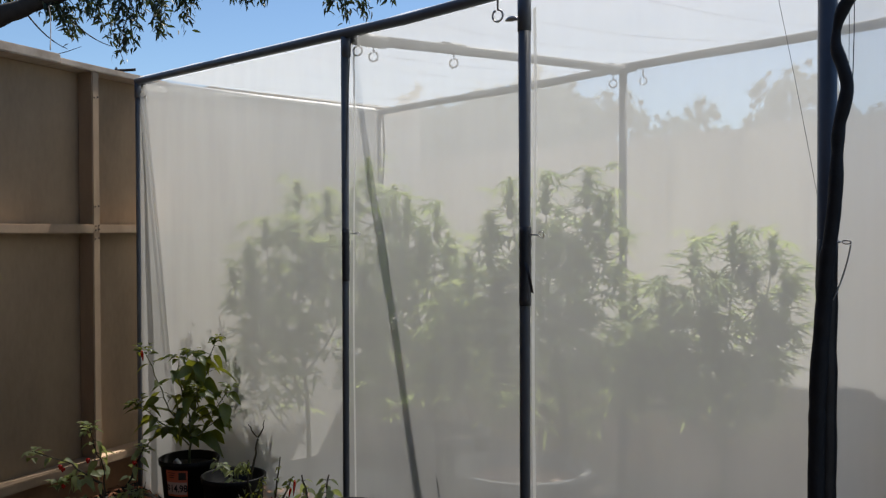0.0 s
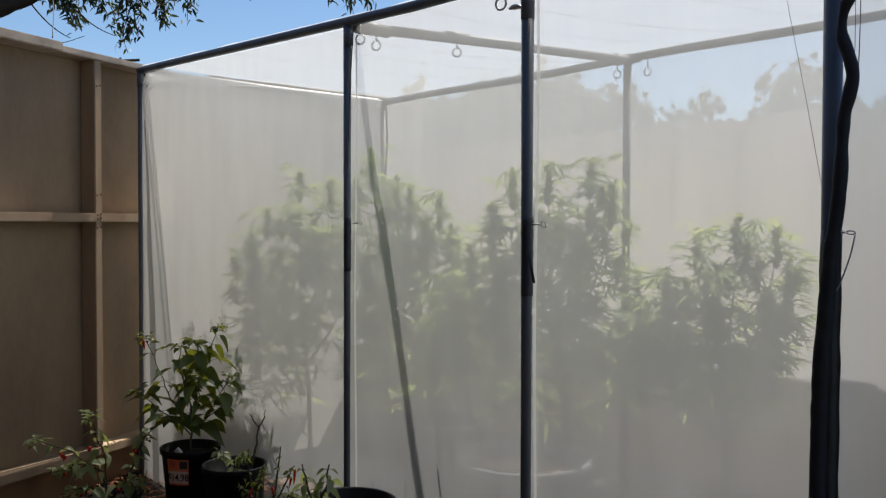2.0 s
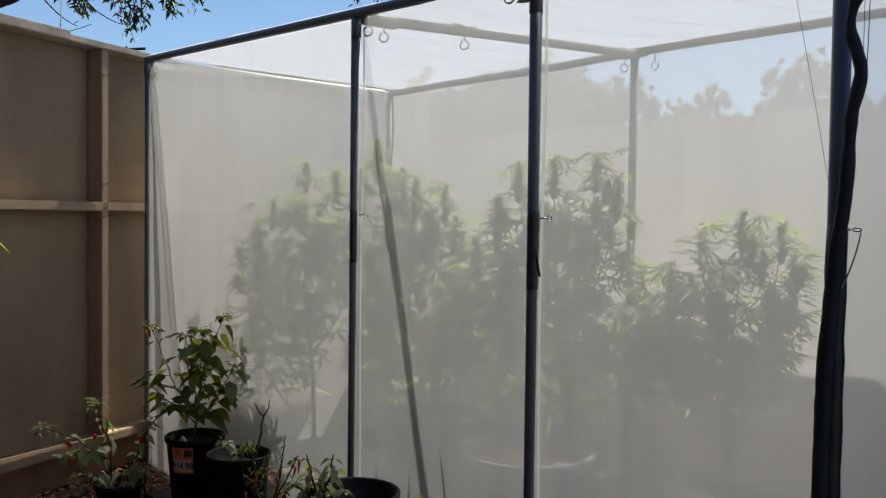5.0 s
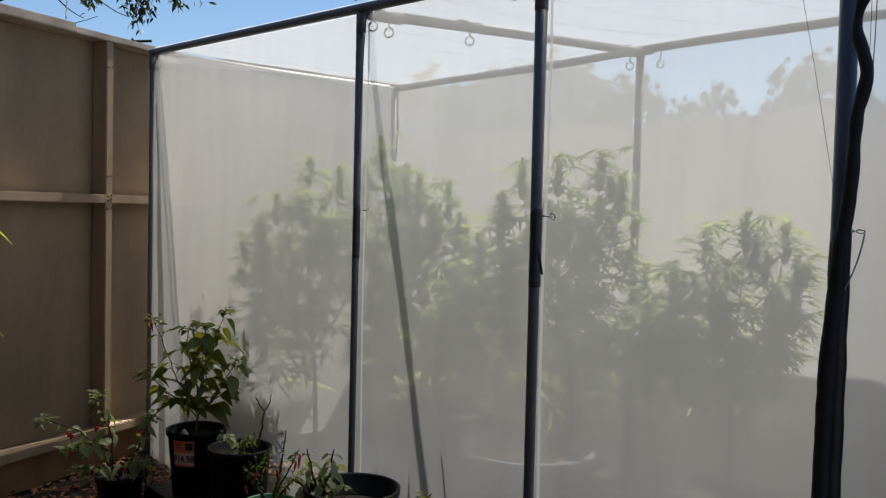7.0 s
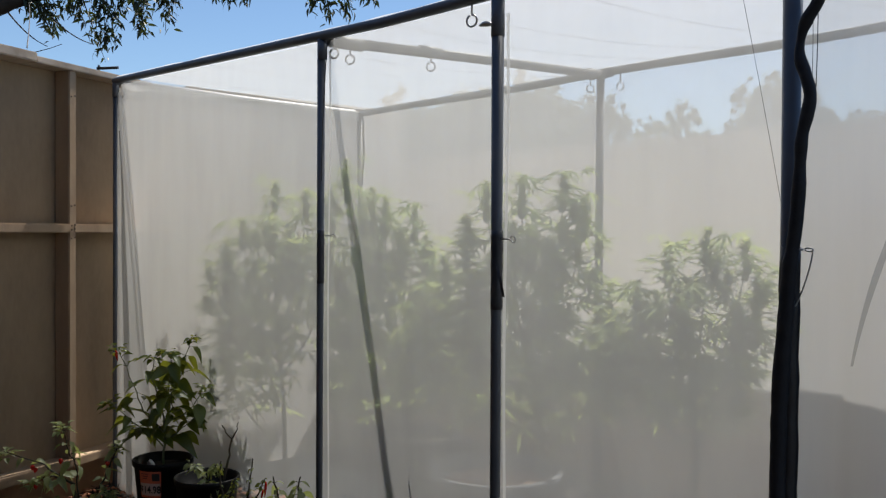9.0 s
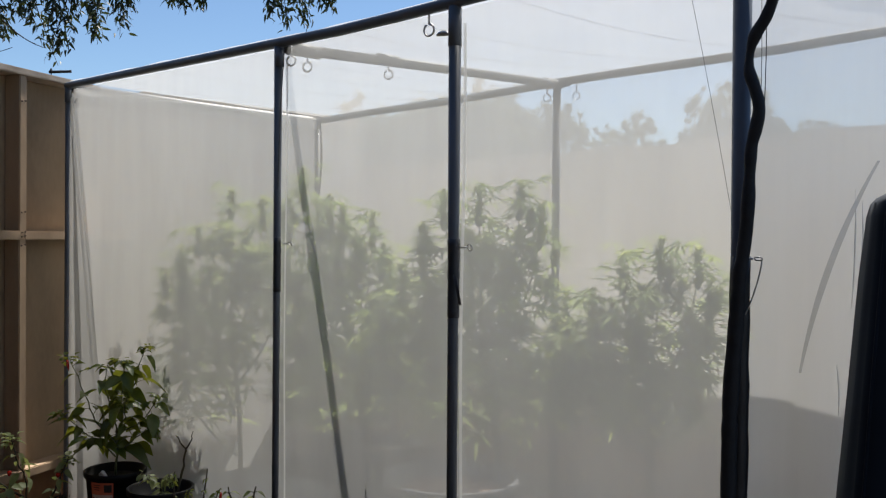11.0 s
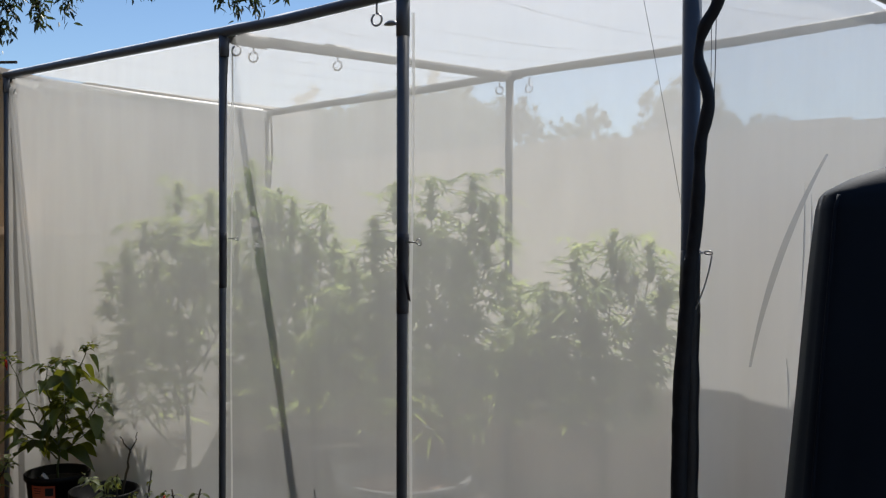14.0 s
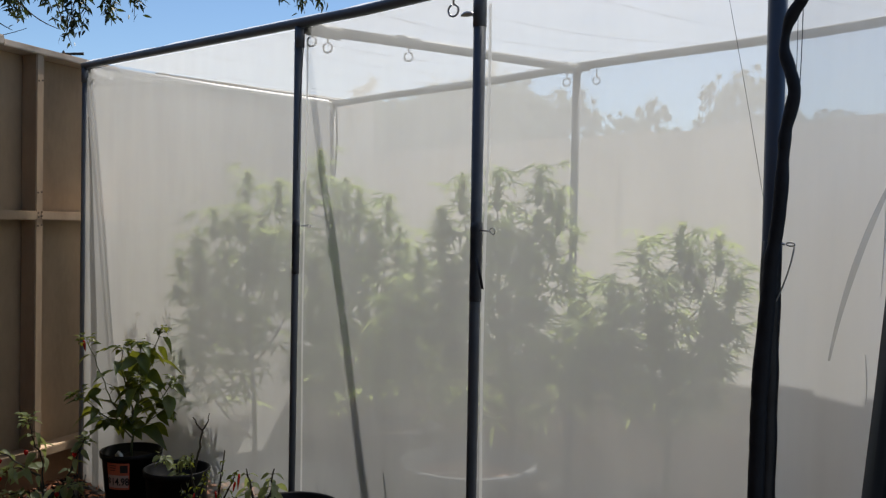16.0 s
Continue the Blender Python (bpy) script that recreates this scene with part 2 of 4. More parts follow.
def palmate(fingers=7, droop=0.2):
    """A hand-shaped leaf of slim pointed fingers, 1 long, its stalk's end at the origin."""
    v, f, n = [], [], 0
    for k in range(fingers):
        u = 2 * k / (fingers - 1) - 1
        ang, ln = u * radians(105), 1 - 0.55 * abs(u) ** 1.6
        bv, bf = blade(ln, 0.165 * ln, droop, 0.3, 3)
        c, s = math.cos(-ang), math.sin(-ang)
        bv = np.stack([bv[:, 0] * c - bv[:, 1] * s, bv[:, 0] * s + bv[:, 1] * c, bv[:, 2]], 1)
        v.append(bv)
        f += [tuple(i + n for i in q) for q in bf]
        n += len(bv)
    return np.concatenate(v), f


def aim(p, direction, size=1.0, spin=0.0):
    """A pose at p whose +y points along direction, with its +z kept upwards."""
    y = Vector(direction).normalized()
    x = y.cross(Vector((0, 0, 1)))
    x = x.normalized() if x.length > 1e-3 else Vector((1, 0, 0))
    z = x.cross(y)
    m = Matrix((x, y, z)).transposed().to_4x4()
    return Matrix.Translation(p) @ m @ Matrix.Rotation(spin, 4, "Y") @ Matrix.Scale(size, 4)


def lump(seed, sub=1):
    bm = bmesh.new()
    bmesh.ops.create_icosphere(bm, subdivisions=sub, radius=1)
    for v in bm.verts:
        v.co *= 1 + 0.25 * noise.noise(v.co * 2 + Vector((seed, 0, 0)))
    v, f = np.array([v.co[:] for v in bm.verts]), [tuple(q.index for q in p.verts) for p in bm.faces]
    bm.free()
    return v, f


# ---- ground ----
def build_ground():
    n, size = 90, 60.0
    xs = [math.copysign(abs(u) ** 2.6 * size, u) + 1.5 for u in np.linspace(-1, 1, n + 1)]
    verts = [(x, y - 1.0, 0.012 * noise.noise(Vector((x * 1.7, y * 1.7, 0))) if max(abs(x), abs(y)) < 12 else 0) for y in xs for x in xs]
    faces = [(j * (n + 1) + i, j * (n + 1) + i + 1, (j + 1) * (n + 1) + i + 1, (j + 1) * (n + 1) + i) for j in range(n) for i in range(n)]
    g = raw("ground", verts, faces, SOIL, smooth=True)
    tagged(g, "bare brown garden soil", "ground", kind="structure")


build_ground()

# ---- fences ----
FENCE_DIR = Vector((-0.452, 0.892, 0)).normalized()
FENCE_AT = Vector((-0.21, 0.088, 0))


def along(k, out=0.0, z=0.0):
    """A place k metres along the side fence, out metres in front of its boards."""
    return FENCE_AT + FENCE_DIR * k + Vector((FENCE_DIR.y, -FENCE_DIR.x, 0)) * out + Vector((0, 0, z))


def fence_frame(k=0.0):
    x, y = FENCE_DIR, Vector((-FENCE_DIR.y, FENCE_DIR.x, 0))
    m = Matrix((x, y, Vector((0, 0, 1)))).transposed().to_4x4()
    return Matrix.Translation(along(k)) @ m


def build_side_fence():
    # local: x along the fence, -y towards the camera's side
    f = thing("plywood_fence", "tall weathered tan plywood fence with timber posts and rails", "fence")
    f.matrix_basis = fence_frame()
    joints = (-4.9, -3.68, -2.46, -1.24, -0.02, 0.65)
    for k, (a, b) in enumerate(zip(joints, joints[1:])):
        top = 2.022
        bm = box(bmesh.new(), (a + 0.003, -0.006, 0.172), (b - 0.003, 0.008, top), 0.002)
        part("panel", bm, BOARD, f)
    for joint in joints[1:-1]:
        k = joint - 0.40
        post = part("post", box(bmesh.new(), (k, -0.096, 0.208), (k + 0.045, -0.008, 2.0225), 0.004), TIMBER, f)
        for z in (1.238, 1.279, 1.298, 1.39, 1.9, 0.23):
            for dx in (0.012, 0.033):
                p = Vector((k + dx, -0.0965 - (0.002 if 1.27 < z < 1.31 else 0), z + dx * 0.2))
                part("screw", tube([p, p - Vector((0, 0.0025, 0))], 0.0042, 8), RUST, post, "rusty screw head")
    for a, b in ((-4.9, -2.61), (-2.606, -0.394), (-0.39, 0.65)):
        part("mid_rail", box(bmesh.new(), (a, -0.098, 1.267), (b, -0.0085, 1.309), 0.004), TIMBER, f)
        part("bottom_rail", box(bmesh.new(), (a, -0.10, 0.165), (b, -0.0085, 0.207), 0.004), TIMBER, f)
    part("cap_board", box(bmesh.new(), (-4.9, -0.115, 2.0235), (-0.62, 0.05, 2.066), 0.005), CAP, f, "worn pale cap board")
    part("cap_board", box(bmesh.new(), (-0.616, -0.104, 2.0235), (0.5, 0.045, 2.053), 0.004), CAP, f, "thinner cap board sloping to the corner")
    part("kick_board", box(bmesh.new(), (-4.9, -0.03, -0.02), (0.65, 0.02, 0.162), 0.004), KERB, f, "dark stained lower board")


build_side_fence()


def build_corner_fence():
    """The fence bends at the enclosure's corner and runs on beside its netting."""
    f = thing("plywood_fence", "tan plywood fence beside the netting", "fence", (-0.5, 0.67, 0))
    for a, b in ((0.0, 0.73), (0.734, 1.5)):
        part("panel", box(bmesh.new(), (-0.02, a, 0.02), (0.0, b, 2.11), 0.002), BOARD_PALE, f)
    part("corner_post", box(bmesh.new(), (-0.02, -0.075, 0.0), (0.03, -0.002, 2.11), 0.004), TIMBER, f)
    for z in (0.315, 1.27, 2.0):
        part("rail", box(bmesh.new(), (0.0005, 0.01, z), (0.06, 1.47, z + 0.042), 0.004), TIMBER, f)

    part("kick_board", box(bmesh.new(), (0.0005, 0.01, -0.01), (0.04, 1.43, 0.31), 0.004), KERB, f, "dark stained lower board")


build_corner_fence()


def build_back_fence():
    f = thing("plank_fence", "shaded tan plank fence behind the netting", "fence")
    for k in range(36):
        x = -0.5 + 0.186 * k
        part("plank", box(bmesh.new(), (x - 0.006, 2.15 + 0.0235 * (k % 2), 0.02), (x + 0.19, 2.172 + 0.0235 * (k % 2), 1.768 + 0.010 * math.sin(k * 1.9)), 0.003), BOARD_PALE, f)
    for z in (0.4, 1.5):
        part("rail", box(bmesh.new(), (-0.5, 2.2, z), (6.1, 2.24, z + 0.09), 0.004), TIMBER, f)

    part("kick_board", box(bmesh.new(), (-0.5, 2.105, -0.01), (6.1, 2.145, 0.31), 0.004), KERB, f, "dark stained lower board")


build_back_fence()


# ---- added light blockers behind the camera ----
def build_light_blockers():
    # Unseen wall and roof, added to cut sky light on the near sides.
    w = part("blocker_wall", box(bmesh.new(), (-3.5, -4.35, 0), (9.0, -4.15, 2.7), 0.01), STUCCO)
    tagged(w, "plain stucco wall added out of view to block light", "wall", kind="structure")
    r = part("patio_roof", box(bmesh.new(), (-3.5, -4.15, 2.55), (9.0, -1.25, 2.68), 0.01), TIMBER)
    tagged(r, "plain timber slab added out of view to block sky light", "roof", kind="structure")


build_light_blockers()

# ---- netted enclosure ----
H = 2.0
XB, XC, XD, XR = 1.816, 2.652, 3.478, 3.478
YB = 1.46


def rail_z(x):
    """The front rail drops a little on its way from the corner."""
    return 2.01 - 0.074 * min(x, 2.2) / 1.86 - 0.008 * max(0, x - 2.2)


def sheet(name, mat, parent, origin, u, v, nu, nv, wave, label=""):
    """A cloth sheet spanned by u and v from origin; wave(s, t) gives its offset."""
    o, u, v = Vector(origin), Vector(u), Vector(v)
    verts = [o + u * (i / nu) + v * (j / nv) + Vector(wave(i / nu, j / nv)) for j in range(nv + 1) for i in range(nu + 1)]
    faces = [(j * (nu + 1) + i, j * (nu + 1) + i + 1, (j + 1) * (nu + 1) + i + 1, (j + 1) * (nu + 1) + i) for j in range(nv) for i in range(nu)]
    return raw(name, verts, faces, mat, parent, label, smooth=True)


def eye_hook(parent, at, turn=0.0, drop=0.035, ring=0.016):
    """A screw eye: a shank under a pipe and an open ring."""
    bm = bmesh.new()
    p = Vector(at)
    d = Vector((math.cos(turn), math.sin(turn), 0))
    add_tube(bm, [p, p - Vector((0, 0, drop))], 0.0028, 6)
    c = p - Vector((0, 0, drop + ring))
    loop = [c + ring * (math.sin(a) * d + math.cos(a) * Vector((0, 0, 1))) for a in np.linspace(0.0, 5.9, 18)]
    add_tube(bm, loop, 0.0032, 6)
    part("screw_eye", bm, STEEL, parent, "zinc screw eye", True)


def build_enclosure():
    t = thing("netted_enclosure", "tall pipe-framed plant enclosure covered in fine white netting", "enclosure")
    r = 0.0165
    # uprights in front stand outside the netting
    for x, rad, lean in ((0.0, 0.0125, -0.01), (XB - 0.009, 0.0135, -0.002), (XC, 0.0165, 0.004), (XD, 0.0185, -0.002)):
        part("upright", tube([(x + lean, 0.0, 0), (x + lean * 0.5, 0, 1.0), (x, 0, rail_z(x) - 0.012)], [rad * 0.82, rad * 0.88, rad * 1.04], 16), PIPE, t, "dark grey plastic pipe", True)
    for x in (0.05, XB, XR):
        part("upright", tube([(x, YB, 0), (x if x > 1 else 0.0, YB, H - 0.01)], 0.018, 14), PIPE_HAZED, t, "pipe behind netting, its haze put into the colour", True)
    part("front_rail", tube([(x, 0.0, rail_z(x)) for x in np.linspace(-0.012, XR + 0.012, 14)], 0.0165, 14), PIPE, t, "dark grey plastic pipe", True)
    part("back_rail", tube([(x, YB, H - 0.02 + 0.012 * x / 3 + 0.004 * math.sin(4 * x)) for x in np.linspace(-0.02, XR + 0.015, 20)], 0.018, 14), PIPE_HAZED, t, "", True)
    part("side_rail", tube([(0, 0.02, 2.0), (0, 0.7, 1.983), (0, YB, H - 0.02)], 0.016, 14), PIPE_HAZED, t, "", True)
    part("cross_rail", tube([(XB, 0.02, rail_z(XB) - 0.014), (XB + 0.003, 0.75, 1.955), (XB + 0.02, YB, H - 0.022)], 0.0185, 14), PIPE_HAZED, t, "", True)
    part("side_rail", tube([(XR, 0.02, rail_z(XR) - 0.004), (XR, 0.7, 1.955), (XR, YB, H - 0.008)], 0.0165, 14), PIPE_HAZED, t, "", True)
    part("rail_cover", tube([(0.002, 0.16, 2.004), (0.002, 0.7, 1.991), (0.002, YB - 0.04, H - 0.013)], 0.0165, 12), WHITE_HEM, t, "white hem pulled over the side rail", True)
    sheet("rail_hem", HEM, t, (0.022, 0.03, 1.955), (0, YB - 0.05, 0), (0, 0, 0.045), 20, 2, lambda s, q: (0.004 * math.sin(9 * s), 0, -0.022 * s), "folded white netting hem")
    # couplings
    for p, q, rad in (((XB, 0.03, rail_z(XB) - 0.013), (XB, 0.16, rail_z(XB) - 0.011), 0.0225), ((XB + 0.002, 0.42, 1.945), (XB + 0.002, 0.52, 1.948), 0.0215), ((XB, YB - 0.09, H - 0.02), (XB, YB - 0.02, H - 0.018), 0.0225),
                      ((XB - 0.06, YB, H - 0.012), (XB + 0.06, YB, H - 0.012), 0.0225), ((XD - 0.13, YB, H - 0.005), (XD + 0.012, YB, H - 0.005), 0.0225), ((XC, 0, 1.80), (XC, 0, 1.9), 0.0182),
                      ((XB, 0, rail_z(XB) - 0.08), (XB, 0, rail_z(XB) - 0.02), 0.0148), ((0, 0, 1.93), (0, 0, 2.0), 0.016)):
        part("coupling", tube([p, q], rad, 16), PIPE if p[1] == 0 else PIPE_HAZED, t, "plastic pipe coupling", True)
    # tape round the uprights
    rnd = random.Random(3)
    pts = [(XC + 0.003, 0, z) for z in np.linspace(1.075, 1.285, 14)]
    part("tape_wrap", tube(pts, [0.0158 + 0.001 * rnd.random() for _ in pts], 14), TAPE_DULL, t, "black tape wrapped round the pipe", True)
    pts = [(XB - 0.0085, 0, z) for z in np.linspace(1.105, 1.285, 12)]
    part("tape_wrap", tube(pts, [0.0127 + 0.0009 * rnd.random() for _ in pts], 14), TAPE_DULL, t, "black tape wrapped round the pipe", True)
    tail = bend((XC + 0.014, -0.012, 1.19), (XC + 0.047, -0.02, 1.11), (0.010, -0.008, 0), 6)
    bm = bmesh.new()
    vs = [(bm.verts.new(p + Vector((-0.004, 0, 0.003))), bm.verts.new(p + Vector((0.004, 0.003, 0)))) for p in tail]
    for a, b in zip(vs, vs[1:]):
        bm.faces.new((a[0], a[1], b[1], b[0]))
    part("tape_tail", bm, TAPE, t, "loose end of black tape")
    # netting
    for k, (a, b) in enumerate(((0.0, XB), (XB, XC), (XC, XD))):
        za, zb = rail_z(a), rail_z(b)
        sheet("front_netting", NET, t, (a, 0.021, 0.0), (b - a, 0, 0), (0, 0, 1), 24, 36,
              lambda s, q, za=za, zb=zb, k=k: (0, 0.016 * noise.noise(Vector((s * 5, q * 1.5, k * 7))) * min(1, 6 * s, 6 * (1 - s)), q * (za + s * (zb - za) - 0.016 - 1)), "fine white netting pulled over the frame")
    sheet("side_netting", NET_SIDE, t, (-0.02, 0.02, 0), (0, YB, 0), (0, 0, 1.98), 16, 30, lambda s, q: (0.014 * noise.noise(Vector((s * 5, q * 2, 31))), 0, 0))
    sheet("back_netting", NET, t, (-0.02, YB + 0.022, 0), (XR + 0.024, 0, 0), (0, 0, 1.985), 50, 20, lambda s, q: (0, 0.012 * noise.noise(Vector((s * 14, q * 2, 41))), 0))
    sheet("end_netting", NET_END, t, (XR + 0.006, 0.02, 0), (0, YB, 0), (0, 0, 1.94), 16, 24, lambda s, q: (0.01 * noise.noise(Vector((s * 5, q * 2, 51))), 0, 0))
    sheet("roof_netting", NET_ROOF, t, (0.014, -0.003, 0), (XR - 0.014, 0, 0), (0, YB + 0.026, 0), 60, 20,
          lambda s, q: (0, 0, (1 - q) * rail_z(s * XR) + q * (H - 0.01) + 0.0185 - 0.03 * math.sin(math.pi * q) * abs(math.sin(math.pi * s * XR / 1.86)) + 0.006 * noise.noise(Vector((s * 20, q * 5, 3)))))
    # folded hems beside the uprights, and the loose flap at the corner, greyed for its shade
    for x, w, z1 in ((XC + 0.017, 0.011, 1.86), (XB - 0.022, 0.006, 1.3), (XB + 0.016, 0.010, 1.88)):
        sheet("hem", HEM, t, (x, 0.012, 0.0), (w, 0, 0), (0, 0, z1), 1, 24, lambda s, q: (0.004 * math.sin(9 * q), 0.002, 0), "folded white netting hem")
    def flap(s, q):
        z = 1.93 * q
        return (s * max(0.05, 0.52 - 0.255 * z) + 0.004 * math.sin(14 * q), -0.004 * math.sin(16 * s) * (1 - q) - 0.002, 0)

    def strip(s, q):
        z = 1.74 * q
        return (-0.045 * z + s * 0.075 * (1 - q ** 3) + 0.004 * math.sin(17 * q), -0.002 * math.sin(6 * s), 0)

    sheet("corner_flap", SHADED_FLAP, t, (0.016, 0.004, 0.02), (0, 0, 0), (0, 0, 1.93), 16, 30, flap, "loose netting flap, shade put into its grey colour")
    # Dark strip painted in for the deepest shade of the flap.
    sheet("shade_band", SHADE_STRIP, t, (0.15, -0.008, 0.02), (0, 0, 0), (0, 0, 1.74), 4, 30, strip, "dark grey strip standing for shade on the flap")
    def fold(u, q):
        w = 0.030 * min(1.0, q * 2.2 + 0.12) * (1 - 0.75 * max(0.0, q - 0.6) / 0.4)
        return (0.004 * u, 0.206 * q + 0.221 * q * q + (u - 0.5) * w, 0)

    # Tapered grey sheet in place of a narrow shadow on the end netting.
    sheet("shadow_streak", SHADOW_STREAK, t, (3.497, 0.232, 0.999), (0, 0, 0), (0, 0, 0.491), 3, 24, fold, "narrow grey streak standing for a shadow on the netting")
    for a, b in (((0.509, 1.127), (0.524, 1.412)), ((0.558, 1.207), (0.565, 1.387)), ((0.441, 0.878), (0.427, 0.999))):
        part("netting_crease", tube(bend((3.497, *a), (3.497, *b), (0, 0.008, 0), 8), [0.0004 + 0.0018 * math.sin(math.pi * k / 8) for k in range(9)], 6), HEM, t, "pinched white crease in the netting", True)
    # screw eyes
    for p, a in (((XB + 0.03, 0.025, rail_z(XB) - 0.01), 0.5), ((XB + 0.002, 0.11, rail_z(XB) - 0.015), 0.6), ((XB, 0.475, 1.945), 0.6), ((XB, YB - 0.07, H - 0.035), 0.6), ((XB + 0.11, YB - 0.002, H - 0.03), 0.3),
                 ((0.03, YB, H - 0.035), 0.4), ((0.05, 0.03, 1.985), 0.4), ((0.03, 0.1, 1.99), 0.6), ((2.55, 0.0, rail_z(2.6) - 0.008), 0.3), ((XD - 0.07, YB - 0.01, H - 0.02), 0.3)):
        eye_hook(t, p, a)
    for p, a in (((XC + 0.062, 0.0, 1.263), 1.0), ((XB + 0.05, 0.012, 1.266), 0.7), ((0.045, 0.01, 1.93), 1.0), ((XD + 0.04, 0.0, 1.25), 0.4)):
        bm = bmesh.new()
        c = Vector(p)
        add_tube(bm, [c - Vector((0.045, 0, 0)), c - Vector((0.012, 0, 0))], 0.0022, 6)
        add_tube(bm, [c + 0.0085 * Vector((math.cos(q + math.pi), 0.3 * math.sin(q), a * math.sin(q + math.pi))) for q in np.linspace(0, 5.9, 16)], 0.0015, 6)
        part("screw_eye", bm, STEEL, t, "zinc screw eye", True)
    bm = tube(bend((XC - 0.018, 0, 1.835), (XC - 0.06, -0.01, 1.838), (0, 0, 0.004), 4), [0.003, 0.006, 0.008, 0.007, 0.003], 8)
    part("screw_eye", bm, STEEL, t, "screw eye seen edge on", True)


build_enclosure()


def build_roof_strings():
    for k, (x0, x1) in enumerate(((0.35, 0.5), (0.8, 1.0), (1.25, 1.3), (1.5, 1.62), (2.1, 2.2), (2.35, 2.5), (2.75, 2.8), (3.05, 3.25))):
        pts = bend((x0, 0.0, rail_z(x0) + 0.0165), (x1, YB, H + 0.0), (0.02 * math.sin(k), 0, -0.034), 10)
        s = part("string", tube(pts, 0.00045, 5), CABLE, None, "", True)
        tagged(s, "thin dark string lying across the netting roof", "string", "strings over the roof")
    rnd = random.Random(5)
    for k, (x, y) in enumerate(((2.33, 0.98), (2.55, 1.3), (3.0, 1.2))):
        b = Bunch()
        z = (1 - y / YB) * rail_z(x) + y / YB * (H - 0.01) + 0.012
        b.add(blade(0.045 + 0.02 * rnd.random(), 0.008, 0.1), aim((x, y, z + 0.004), (rnd.uniform(-1, 1), rnd.uniform(-1, 1), 0.05)))
        d = b.done("dry_leaf", TWIG)
        tagged(d, "dry narrow leaf fallen on the netting roof", "leaf", "leaves on the roof")


build_roof_strings()


def build_guy_threads():
    for a, b, w in (((3.325, 0.012, 1.93), (3.47, 0.012, 1.25), 0.0005), ((3.528, -0.01, 1.92), (3.532, -0.01, 1.56), 0.0009), ((3.515, -0.004, 1.92), (3.52, -0.004, 1.5), 0.0006)):
        g = part("thread", tube(bend(a, b, (0.004, 0, 0), 8), w, 5), CABLE, None, "", True)
        tagged(g, "thin dark thread hanging beside the upright", "thread", "threads at the upright")
    c = part("cord", tube(bend((XB + 0.036, -0.006, 1.915), (XB + 0.012, -0.012, 1.45), (-0.006, 0, 0), 10), 0.0017, 6), CABLE, None, "", True)
    tagged(c, "thin black cord hanging along the pipe upright", "cord")
    g = part("cord", tube(bend((3.528, -0.005, 1.245), (3.487, -0.01, 1.12), (0.006, 0, 0), 8), 0.0016, 6), STRING, None, "", True)
    tagged(g, "pale slack cord tied to the upright", "cord")


build_guy_threads()


def build_foam_tube():
    rnd = random.Random(9)
    keys = [Vector(k) - Vector((0.003, 0, 0)) for k in ((3.564, -0.034, 1.765), (3.558, -0.034, 1.740), (3.545, -0.034, 1.713), (3.529, -0.034, 1.691), (3.518, -0.034, 1.663), (3.514, -0.034, 1.622), (3.527, -0.034, 1.582), (3.536, -0.034, 1.544), (3.530, -0.034, 1.506), (3.521, -0.034, 1.468), (3.518, -0.034, 1.419), (3.516, -0.034, 1.370), (3.512, -0.034, 1.307), (3.505, -0.034, 1.254), (3.499, -0.034, 1.213), (3.494, -0.034, 1.137), (3.487, -0.034, 1.040), (3.482, -0.034, 0.953), (3.481, -0.034, 0.879), (3.480, -0.034, 0.771), (3.478, -0.034, 0.4), (3.477, -0.034, 0.0))]
    pts = []
    for i in range(len(keys) - 1):
        a, b, c, d = keys[max(i - 1, 0)], keys[i], keys[i + 1], keys[min(i + 2, len(keys) - 1)]
        for k in range(6):
            t = k / 6
            pts.append(0.5 * ((2 * b) + (c - a) * t + (2 * a - 5 * b + 4 * c - d) * t * t + (3 * b - a - 3 * c + d) * t ** 3))
    rad = [0.0122 + 0.0020 * noise.noise(p * 30) + 0.0035 * min(1, max(0, (1.40 - p.z) / 0.3)) - 0.004 * math.exp(-((p.z - 1.645) / 0.03) ** 2) for p in pts]
    f = thing("foam_tube", "split black foam pipe sleeve twisted round an upright", "foam tube")
    part("sleeve", tube(pts, rad, 12), FOAM, f, "", True)
    rag = [(3.478 + 0.001 * (k % 3), 0, z) for k, z in enumerate(np.linspace(0.0, 1.255, 30))]
    part("tape_wrap", tube(rag, [0.0195 + 0.0012 * rnd.random() for _ in rag], 14), TAPE, f, "black tape round the pipe", True)


build_foam_tube()


def build_strap():
    s = part("hanging_strap", tube([(0.09, 1.42, 1.95), (0.10, 1.42, 1.75), (0.085, 1.42, 1.55)], [0.004, 0.007, 0.003], 6), BAMBOO, None, "", True)
    tagged(s, "thin dark strap hanging beside a back upright", "strap")


# ---- plants under the netting ----
FAN = [palmate(7, 0.08), palmate(5, 0.2), palmate(7, 0.34)]
SUGAR = [blade(1, 0.14, 0.25), blade(1, 0.11, 0.5)]
BRACT = blade(1, 0.4, 0.1, 0.5, 3)
LUMPS = [lump(s) for s in range(4)]


